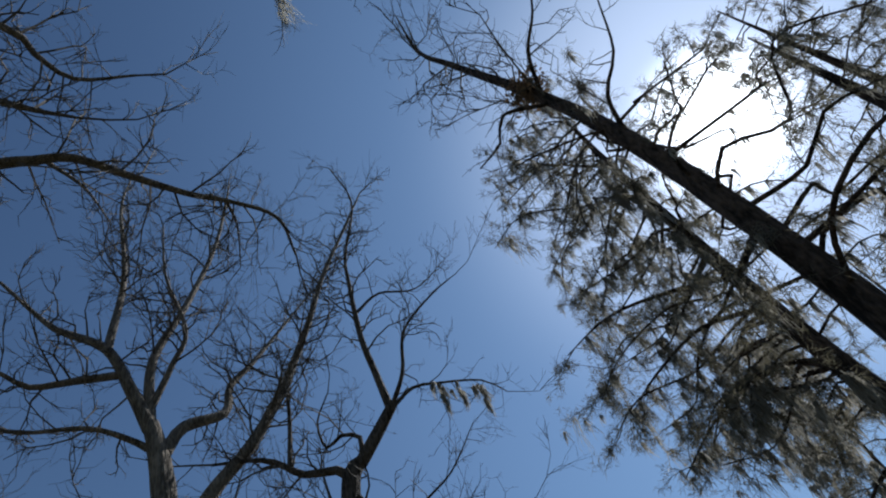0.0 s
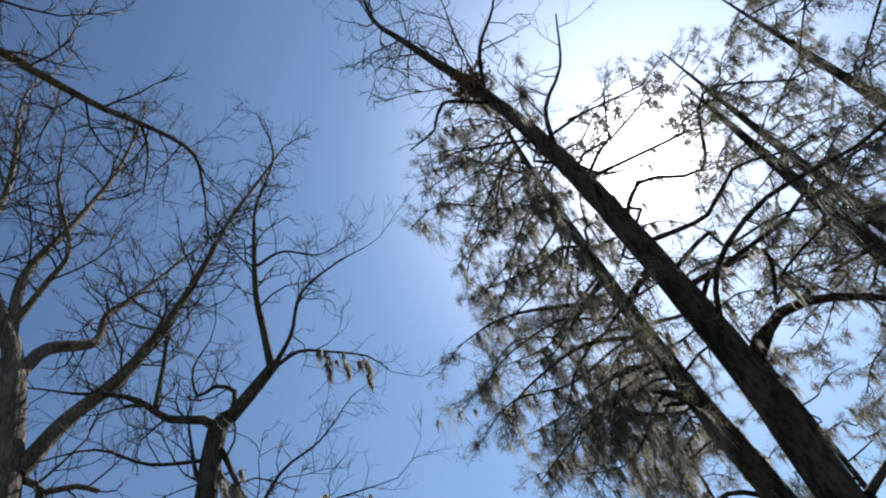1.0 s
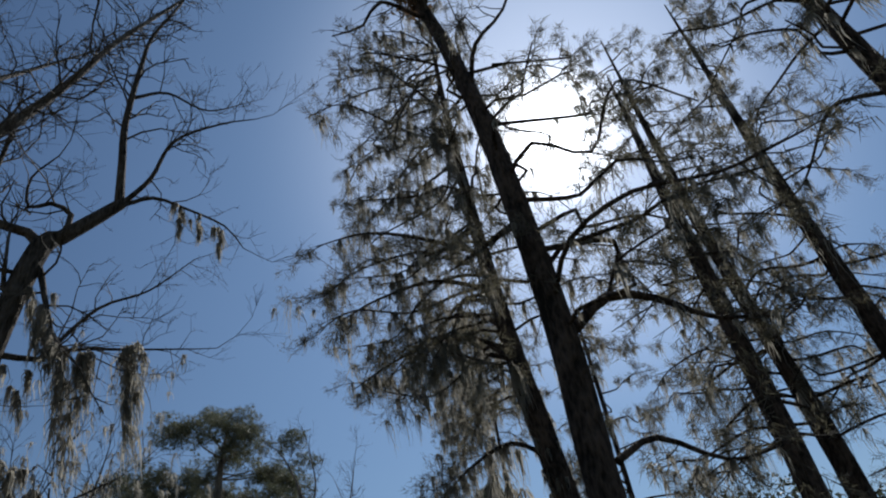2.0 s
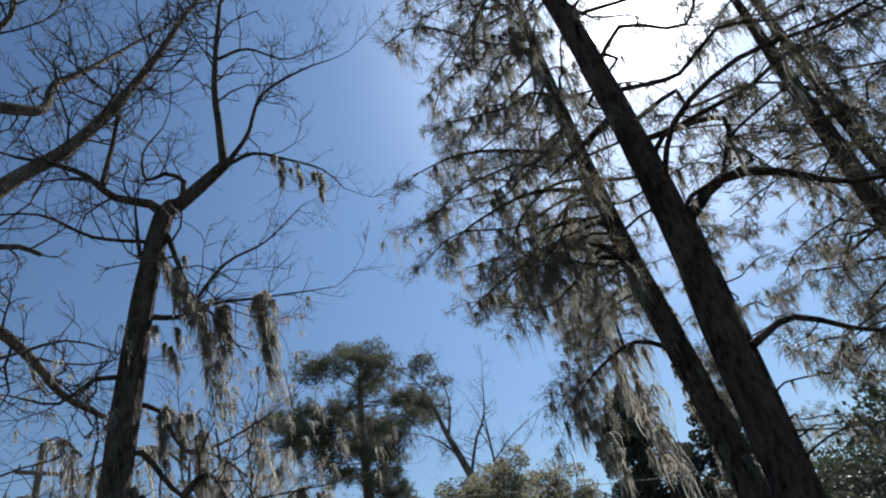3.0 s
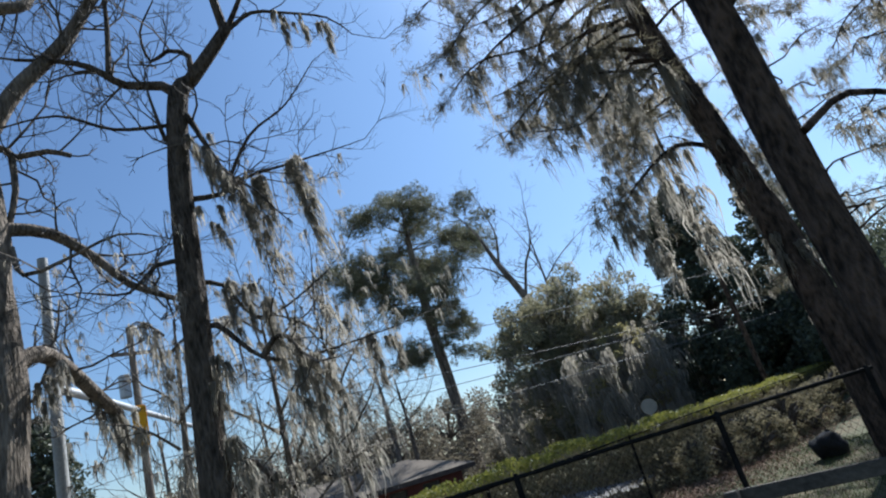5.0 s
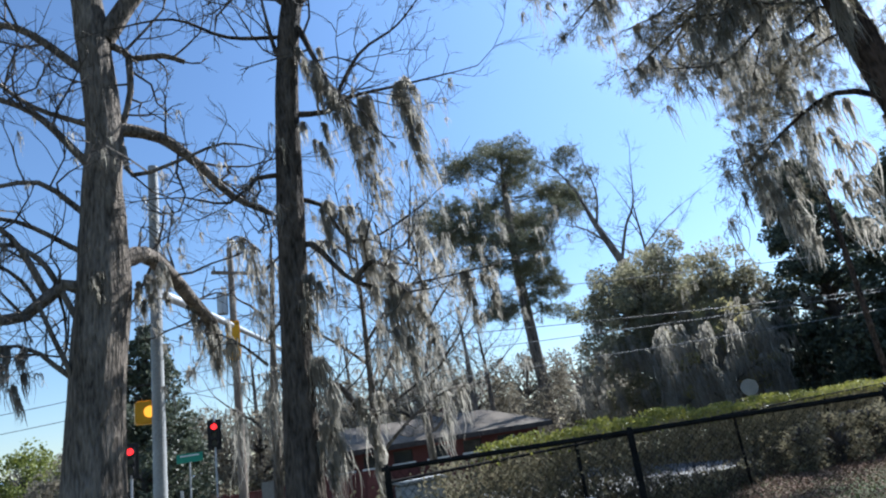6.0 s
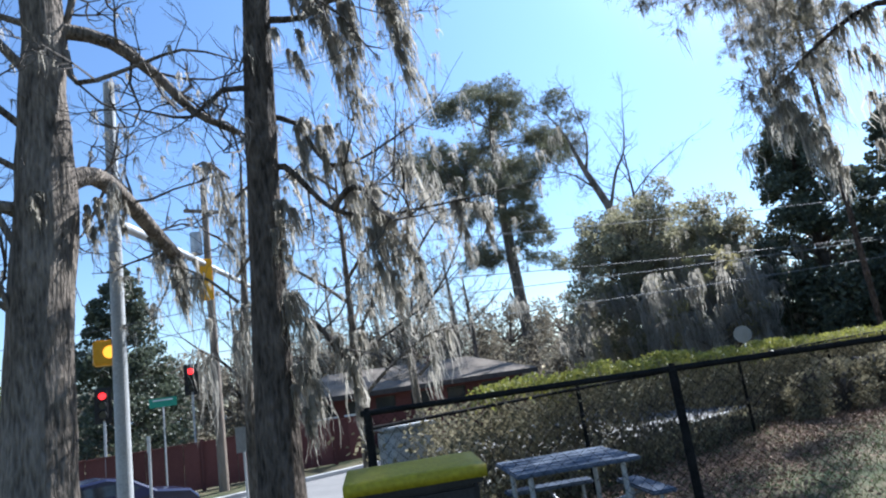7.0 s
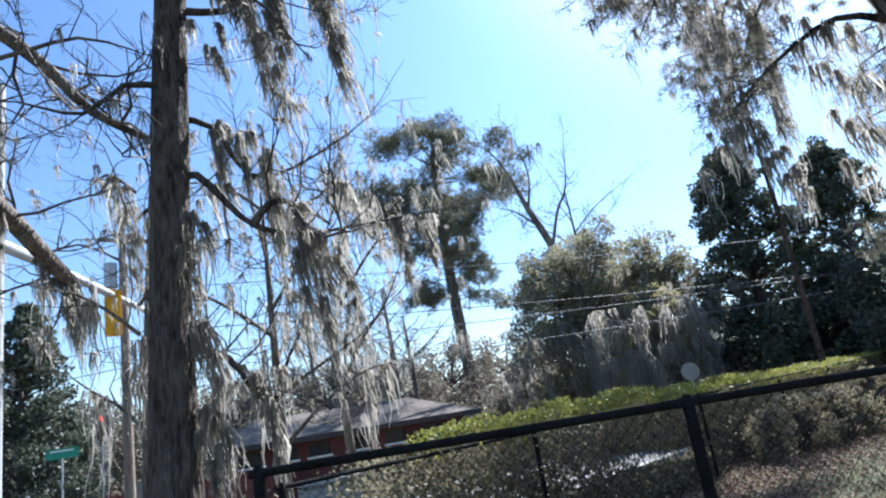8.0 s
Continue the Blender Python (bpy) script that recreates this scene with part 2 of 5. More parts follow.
# ---- mesh tools ----
class Buf:
    """Triangles gathered in arrays, made into one mesh at the end."""

    def __init__(self):
        self.vs, self.fs, self.n = [], [], 0

    def add(self, v, f):
        v = np.asarray(v, float).reshape(-1, 3)
        self.vs.append(v)
        self.fs.append(np.asarray(f, int).reshape(-1, 3) + self.n)
        self.n += len(v)

    def tubes(self, pts, rad, sides=3, cap=False):
        """pts (N, K, 3), rad (N, K): N tubes of K rings."""
        pts, rad = np.asarray(pts, float), np.asarray(rad, float)
        nn, k = pts.shape[:2]
        tan = np.gradient(pts, axis=1)
        tan /= np.linalg.norm(tan, axis=2, keepdims=True) + 1e-9
        mean = pts[:, -1] - pts[:, 0]
        ax = np.eye(3)[np.argmin(np.abs(mean), axis=1)][:, None, :]
        u = np.cross(tan, np.broadcast_to(ax, tan.shape))
        u /= np.linalg.norm(u, axis=2, keepdims=True) + 1e-9
        if nn == 1:
            for i in range(1, k):
                v = u[0, i - 1] - tan[0, i] * np.dot(u[0, i - 1], tan[0, i])
                u[0, i] = v / (np.linalg.norm(v) + 1e-9)
        w = np.cross(tan, u)
        ang = np.arange(sides) / sides * 2 * math.pi
        if rad.ndim == 2:
            rad = rad[:, :, None]
        ring = pts[:, :, None, :] + rad[..., None] * (np.cos(ang)[None, None, :, None] * u[:, :, None, :] + np.sin(ang)[None, None, :, None] * w[:, :, None, :])
        i = np.arange(k - 1)[:, None] * sides
        j = np.arange(sides)[None, :]
        a, b = i + j, i + (j + 1) % sides
        q = np.stack([np.stack([a, b, b + sides], -1), np.stack([a, b + sides, a + sides], -1)], 2).reshape(-1, 3)
        f = (np.arange(nn) * k * sides)[:, None, None] + q[None]
        self.add(ring.reshape(-1, 3), f.reshape(-1, 3))
        if cap:
            for m in range(nn):
                for r in (0, k - 1):
                    c = ring[m, r]
                    fan = [[sides, s, (s + 1) % sides] for s in range(sides)]
                    self.add(np.vstack([c, c.mean(0)]), fan if r else [[x, z, y] for x, y, z in fan])

    def ribbons(self, pts, side):
        """pts, side (N, K, 3): N strips of K cross-lines."""
        nn, k = pts.shape[:2]
        v = np.stack([pts - side, pts + side], 2).reshape(-1, 3)
        i = np.arange(k - 1) * 2
        q = np.concatenate([np.stack([i, i + 1, i + 3], -1), np.stack([i, i + 3, i + 2], -1)])
        self.add(v, ((np.arange(nn) * k * 2)[:, None, None] + q[None]).reshape(-1, 3))

    def box(self, lo, hi, m=None, bevel=0.0):
        bm = bmesh.new()
        bmesh.ops.create_cube(bm, size=1)
        lo, hi = Vector(lo), Vector(hi)
        for v in bm.verts:
            v.co = Vector((lo[i] + (v.co[i] + 0.5) * (hi[i] - lo[i]) for i in range(3)))
        if bevel:
            bmesh.ops.bevel(bm, geom=bm.edges[:], offset=bevel, segments=2, affect="EDGES")
        self.bm(bm, m)

    def bm(self, bm, m=None):
        if m is not None:
            bmesh.ops.transform(bm, matrix=m, verts=bm.verts[:])
        bmesh.ops.triangulate(bm, faces=bm.faces[:])
        bm.verts.index_update()
        self.add([v.co[:] for v in bm.verts], [[v.index for v in f.verts] for f in bm.faces])
        bm.free()

    def cyl(self, a, b, r0, r1=None, sides=12, rings=2, cap=True):
        t = np.linspace(0, 1, rings)[:, None]
        p = np.array(a)[None] * (1 - t) + np.array(b)[None] * t
        r1 = r0 if r1 is None else r1
        self.tubes(p[None], (r0 + (r1 - r0) * t[:, 0])[None], sides, cap)

    def mesh(self, name, material, smooth=False):
        v, f = np.concatenate(self.vs), np.concatenate(self.fs)
        me = bpy.data.meshes.new(name)
        me.vertices.add(len(v))
        me.vertices.foreach_set("co", v.astype(np.float32).ravel())
        me.loops.add(f.size)
        me.loops.foreach_set("vertex_index", f.astype(np.int32).ravel())
        me.polygons.add(len(f))
        me.polygons.foreach_set("loop_start", np.arange(0, f.size, 3, dtype=np.int32))
        me.polygons.foreach_set("use_smooth", np.full(len(f), smooth))
        me.update(calc_edges=True)
        me.materials.append(material)
        return me


def part(name, buf, material, parent=None, label="", smooth=False, kind=""):
    """One mesh object from a Buf, under its thing; its points are in world metres about the parent's base."""
    ob = new(name, buf.mesh(name, material, smooth))
    if parent is not None:
        ob.parent = parent
    return tagged(ob, label, kind=kind)


def thing(name, at, label, category, group="", kind=""):
    ob = new(name)
    ob.location = at
    ob.empty_display_size = 0.2
    return tagged(ob, label, category, group, kind)


def curve_pts(pts, step=0.3):
    """A smooth line through control points, about step apart, with the running share of its length."""
    p = np.array(pts, float)
    e = np.vstack([2 * p[0] - p[1], p, 2 * p[-1] - p[-2]])
    out, share = [], []
    for i in range(len(p) - 1):
        n = max(2, int(np.linalg.norm(p[i + 1] - p[i]) / step))
        t = np.arange(n)[:, None] / n
        a, b, c, d = e[i], e[i + 1], e[i + 2], e[i + 3]
        out.append(0.5 * (2 * b + (c - a) * t + (2 * a - 5 * b + 4 * c - d) * t ** 2 + (3 * b - a - 3 * c + d) * t ** 3))
        share.append(i + t[:, 0])
    return np.vstack(out + [p[-1:]]), np.concatenate(share + [[len(p) - 1]])


def trunk_buf(pts, radii, sides=44, step=0.13, rough=0.06, seed=1):
    """A trunk or limb as a tube with uneven, ridged girth."""
    line, share = curve_pts(pts, step)
    r = np.interp(share, np.arange(len(radii)), radii)
    ang = np.arange(sides) / sides * 2 * math.pi
    g = np.empty((len(line), sides))
    for i, (p, q) in enumerate(zip(line, r)):
        for j, a in enumerate(ang):
            g[i, j] = q * (1 + rough * 1.4 * noise.noise((math.cos(a) * 2.6 + seed * 9, math.sin(a) * 2.6, p[2] * 0.5)) + rough * noise.noise((math.cos(a) * 7, math.sin(a) * 7 + seed, p[2] * 1.6 + p[0])) + 0.5 * rough * (noise.noise((math.cos(a) * 17 + seed, math.sin(a) * 17, p[2] * 2.2)) if sides > 12 else 0))
    b = Buf()
    b.tubes(line[None], g[None], sides, cap=True)
    return b, line, r


EYE0 = np.array([0.05, 0.95, 1.85])


def deepen(pts, k):
    """Carries a limb gradually nearer (k below 1) or farther along the lines of sight from where the walk begins, to give the tree its depth."""
    p = np.array(pts, float)
    s = 1 + (k - 1) * np.linspace(0, 1, len(p))[:, None] ** 1.3
    return EYE0 + (p - EYE0) * s


def unit(v):
    v = np.asarray(v, float)
    return v / (np.linalg.norm(v) + 1e-9)


class Twigs:
    """Branches that fork into finer ones, gathered by level into few tubes with four rings."""

    def __init__(self, seed):
        self.rng = np.random.default_rng(seed)
        self.p, self.r, self.ends = [], [], []

    def grow(self, start, way, length, radius, levels, up=0.12, crook=0.4, every=0.27, shrink=0.6, keep=1.0):
        rng = self.rng
        k = 5
        pts, d = [np.array(start, float)], unit(way)
        for _ in range(k - 1):
            d = unit(d + crook * rng.normal(size=3) * 0.6 + np.array([0, 0, up]))
            pts.append(pts[-1] + d * length / (k - 1))
        pts = np.array(pts)
        self.p.append(pts)
        self.r.append(np.linspace(radius, max(0.0026, radius * 0.3), k))
        self.ends.append(pts[-1])
        if levels <= 0:
            return
        n = max(2, int(length / every * keep))
        for s in rng.uniform(0.1, 1.0, n):
            i = min(int(s * (k - 1)), k - 2)
            q = pts[i] + (pts[i + 1] - pts[i]) * (s * (k - 1) - i)
            t = unit(pts[i + 1] - pts[i])
            side = unit(np.cross(t, rng.normal(size=3)))
            w = unit(t * rng.uniform(0.5, 1.3) + side * rng.uniform(0.5, 1.1))
            self.grow(q, w, length * shrink * rng.uniform(0.45, 1.1) * (1.2 - 0.6 * s), max(0.0034, radius * 0.5), levels - 1, up, crook, every * 0.75, shrink, keep)

    def along(self, line, radii, spacing, length, levels, lo=0.15, up=0.15, thick=0.45, keep=1.0, most=0.03, crook=0.55):
        seg = np.linalg.norm(np.diff(line, axis=0), axis=1)
        total = seg.sum()
        cum = np.concatenate([[0], np.cumsum(seg)])
        s = total * lo + self.rng.uniform(0, spacing)
        while s < total:
            i = min(np.searchsorted(cum, s) - 1, len(line) - 2)
            q = line[i] + (line[i + 1] - line[i]) * (s - cum[i]) / (seg[i] + 1e-9)
            t = unit(line[i + 1] - line[i])
            side = unit(np.cross(t, self.rng.normal(size=3)))
            w = unit(t * self.rng.uniform(0.2, 0.9) + side)
            far = s / total
            self.grow(q, w, length * self.rng.uniform(0.45, 1.2) * (1.1 - 0.45 * far), min(most, max(0.008, radii[i] * thick)), levels, up, crook, keep=keep)
            s += spacing * self.rng.uniform(0.5, 1.5)

    def buf(self):
        b = Buf()
        p, r = np.array(self.p), np.array(self.r)
        fine = r[:, 0] < 0.009
        if (~fine).any():
            b.tubes(p[~fine], r[~fine], 3)
        if fine.any():
            b.tubes(p[fine][:, ::2], r[fine][:, ::2], 3)
        return b


def moss_buf(points, lengths, seed, strands=22, spread=0.09, width=0.007):
    """Hanks of moss: many thin wavering strips that hang from each point and thin out downwards."""
    rng = np.random.default_rng(seed)
    b = Buf()
    points, lengths = np.asarray(points, float), np.asarray(lengths, float)
    n = len(points)
    k = 5
    base = np.repeat(points, strands, 0)
    ln = np.repeat(lengths, strands) * rng.uniform(0.2, 1.0, n * strands) ** 1.3
    off = rng.normal(size=(n * strands, 3)) * np.array([spread, spread, 0.05]) * np.repeat(np.clip(lengths, 0.3, 1.6), strands)[:, None]
    t = np.linspace(0, 1, k)[None, :, None]
    lean = rng.normal(size=(n, 3)) * 0.08 + np.array([0.10, 0.04, 0])
    pts = base[:, None] + off[:, None] * (0.45 + 1.3 * t - 1.6 * t ** 2) + np.array([0, 0, -1.0]) * (ln[:, None, None] * t) + np.repeat(lean, strands, 0)[:, None] * t * ln[:, None, None]
    wave = np.cumsum(rng.normal(size=pts.shape) * np.array([0.034, 0.034, 0.008]), axis=1)
    pts = pts + wave * (t > 0) * np.clip(ln, 0.2, 1.2)[:, None, None] * 1.3
    a = rng.uniform(0, math.pi, n * strands)
    wd = width * rng.uniform(0.5, 1.5, n * strands)
    side = np.stack([np.cos(a), np.sin(a), np.zeros_like(a)], -1)[:, None] * (wd[:, None, None] * (1.15 - t))
    b.ribbons(pts, np.broadcast_to(side, pts.shape).copy())
    return b


def tuft_buf(points, ways, seed, needles=9, length=0.16, width=0.006):
    """Bunches of needles, each a slim three-sided blade, that fan out round a shoot."""
    rng = np.random.default_rng(seed)
    points, ways = np.asarray(points, float), np.asarray(ways, float)
    n = len(points)
    p = np.repeat(points, needles, 0)
    d = np.repeat(ways, needles, 0) * 0.7 + rng.normal(size=(n * needles, 3)) * 0.62
    d /= np.linalg.norm(d, axis=1, keepdims=True) + 1e-9
    s = np.cross(d, rng.normal(size=d.shape))
    s /= np.linalg.norm(s, axis=1, keepdims=True) + 1e-9
    ln = length * rng.uniform(0.6, 1.25, (n * needles, 1))
    p = p + rng.normal(size=p.shape) * length * 0.25
    v = np.stack([p - s * width, p + s * width, p + d * ln + np.array([0, 0, -0.12]) * ln], 1)
    b = Buf()
    b.add(v.reshape(-1, 3), np.arange(len(p) * 3).reshape(-1, 3))
    return b


def leaf_buf(points, seed, size=0.07, flat=0.0):
    """Single leaves, each folded a little along its midrib."""
    rng = np.random.default_rng(seed)
    p = np.asarray(points, float)
    n = len(p)
    d = rng.normal(size=(n, 3))
    d[:, 2] *= 1 - flat
    d /= np.linalg.norm(d, axis=1, keepdims=True) + 1e-9
    e = rng.normal(size=(n, 3))
    e[:, 2] *= 1 - flat
    s = np.cross(d, np.cross(d, e))
    s /= np.linalg.norm(s, axis=1, keepdims=True) + 1e-9
    up = np.cross(d, s)
    ln = (size * rng.uniform(0.6, 1.35, n))[:, None]
    v = np.stack([p - d * ln * 0.6, p + s * ln * 0.42 + up * ln * 0.14, p + d * ln * 0.7, p - s * ln * 0.42 + up * ln * 0.14], 1)
    i = np.arange(n)[:, None] * 4
    b = Buf()
    b.add(v.reshape(-1, 3), np.concatenate([i + [0, 1, 2], i + [0, 2, 3]]))
    return b


def rel(ob, buf):
    """Shifts a Buf from world metres to metres about its thing's base."""
    o = np.array(ob.location)
    buf.vs = [v - o for v in buf.vs]
    return buf


# ---- ground, road, distance ----
def step01(t):
    t = np.clip(t, 0, 1)
    return t * t * (3 - 2 * t)


YARD, STREET = 0.15, -0.6
SLOPE = 0.58


def ground_z(x, y):
    x, y = np.asarray(x, float), np.asarray(y, float)
    edge = np.where(x > 0, 11.2 + SLOPE * x, 11.8 + 0.2 * x)
    z = YARD + (STREET - YARD) * step01((y - edge) / 3.4)
    return z + 0.035 * np.sin(x * 1.3 + 0.5 * y) * np.cos(y * 0.9 - x * 0.4) * (y < edge + 1)


def build_ground():
    near = np.arange(-32, 46.1, 0.75)
    ax = np.concatenate([[-2500, -1200, -500, -220, -110, -60, -42], near, [56, 75, 110, 220, 500, 1200, 2500]])
    gx, gy = np.meshgrid(ax, ax, indexing="ij")
    v = np.stack([gx, gy, ground_z(gx, gy)], -1).reshape(-1, 3)
    n = len(ax)
    i = (np.arange(n - 1)[:, None] * n + np.arange(n - 1)[None]).ravel()
    b = Buf()
    b.add(v, np.concatenate([np.stack([i, i + n, i + n + 1], -1), np.stack([i, i + n + 1, i + 1], -1)]))
    part("ground", b, GROUND, None, "lawn with patches of brown leaf litter under trees", True, "structure")["category"] = "ground"


def strip(name, off0, off1, x0, x1, z0, z1, material, label, category):
    """A band along the street, between two offsets from its line."""
    b = Buf()
    xs = np.linspace(x0, x1, 60)
    prof = [(off0, z0 - 0.2), (off0, z1), (off1, z1), (off1, z0 - 0.2)]
    v = np.array([[(x, SLOPE * x + o, z) for o, z in prof] for x in xs]).reshape(-1, 3)
    f = []
    for i in range(len(xs) - 1):
        for j in range(3):
            a = i * 4 + j
            f += [[a, a + 4, a + 5], [a, a + 5, a + 1]]
    b.add(v, f)
    return part(name, b, material, None, label, False, "structure")


build_ground()
strip("road", 16.0, 25.5, -60, 90, STREET, STREET + 0.012, ROAD, "sunlit pale grey worn asphalt street", "road")["category"] = "road"
strip("kerb", 15.75, 16.0, -60, 90, STREET, STREET + 0.14, KERB, "pale concrete kerb along the street", "kerb")["category"] = "kerb"
strip("kerb", 25.5, 25.75, -60, 90, STREET, STREET + 0.14, KERB, "pale concrete kerb along the far side of the street", "kerb")["category"] = "kerb"


def build_hill():
    rng = np.random.default_rng(5)
    b = Buf()
    xs = np.linspace(-1500, 20, 120)
    top = 26 + 7 * np.sin(xs / 130.0) + 4 * np.sin(xs / 41.0 + 1) + rng.normal(size=120) * 0.8
    top = top * step01((-20 - xs) / 160) - 4
    rows = [np.stack([xs, 420 + 0 * xs, 0 * xs - 5], -1), np.stack([xs, 470 + 0 * xs, top * 0.7], -1), np.stack([xs, 520 + 0 * xs, top], -1), np.stack([xs, 700 + 0 * xs, 0 * xs - 5], -1)]
    v = np.concatenate(rows)
    n = len(xs)
    f = []
    for r in range(3):
        for i in range(n - 1):
            a = r * n + i
            f += [[a, a + 1, a + n + 1], [a, a + n + 1, a + n]]
    b.add(v, f)
    part("backdrop", b, HILL, None, "low wooded ridge on the horizon, coloured blue for haze", True, "structure")["category"] = "backdrop"


build_hill()

# ---- bare trees ----
def moss_part(tree, pts, lens, seed, strands=22, spread=0.09, name="moss", width=0.007):
    if len(pts):
        part(name, rel(tree, moss_buf(pts, lens, seed, strands, spread, width)), MOSS, tree, "grey-green hanging Spanish moss", kind="stuff")


def bare_tree(name, label, base, trunk, radii, limbs, seed, bark=BARK_GREY, spacing=0.27, twig=2.0, levels=2, moss=0, keep=1.0, group=""):
    """trunk and limbs: control points in the world; a limb is (points, root radius, tip radius, depth factor)."""
    tree = thing(name, base, label, "tree", group)
    b, line, r = trunk_buf(trunk, radii, seed=seed)
    part("trunk", rel(tree, b), bark, tree, smooth=True)
    tw = Twigs(seed)
    hang = []
    for i, (pts, r0, r1, k) in enumerate(limbs):
        p = deepen(pts, k) if k != 1 else np.array(pts, float)
        b, line, r = trunk_buf(p, np.linspace(r0, r1, len(p)), 9, 0.22, 0.07, seed + i)
        part("limb", rel(tree, b), bark, tree, smooth=True)
        tw.along(line, r, spacing, twig, levels, keep=keep)
        if r1 < 0.04:
            tw.grow(line[-1], line[-1] - line[-3], twig, r1, levels, keep=keep)
        hang.append(line)
    part("fine_growth", rel(tree, tw.buf()), BARK_TWIG, tree, "fine bare twigs", kind="stuff")
    if moss:
        rng = np.random.default_rng(seed + 50)
        ends = np.array(tw.ends)
        low = ends[ends[:, 2] < 8.0]
        if len(low):
            pick = low[rng.integers(0, len(low), moss)]
            moss_part(tree, pick, rng.uniform(0.12, 0.55, len(pick)), seed, 12, 0.11)
    return tree, hang


def hank(tree, x, y, z, ln, seed):
    """One long ragged hank, thick at its branch and drawn out to a point."""
    rng = np.random.default_rng(seed)
    f = np.array([0, 0, 0, 0.1, 0.2, 0.32, 0.45, 0.6])
    w = np.array([0.1, 0.12, 0.12, 0.09, 0.07, 0.05, 0.035, 0.02])
    pts = np.stack([x + rng.normal(size=8) * w + 0.1 * f * ln, y + rng.normal(size=8) * w, z - f * ln], -1)
    moss_part(tree, pts, ln * np.array([0.35, 0.5, 0.42, 0.5, 0.5, 0.45, 0.42, 0.42]), seed, 34, 0.075, "moss_hank", 0.011)


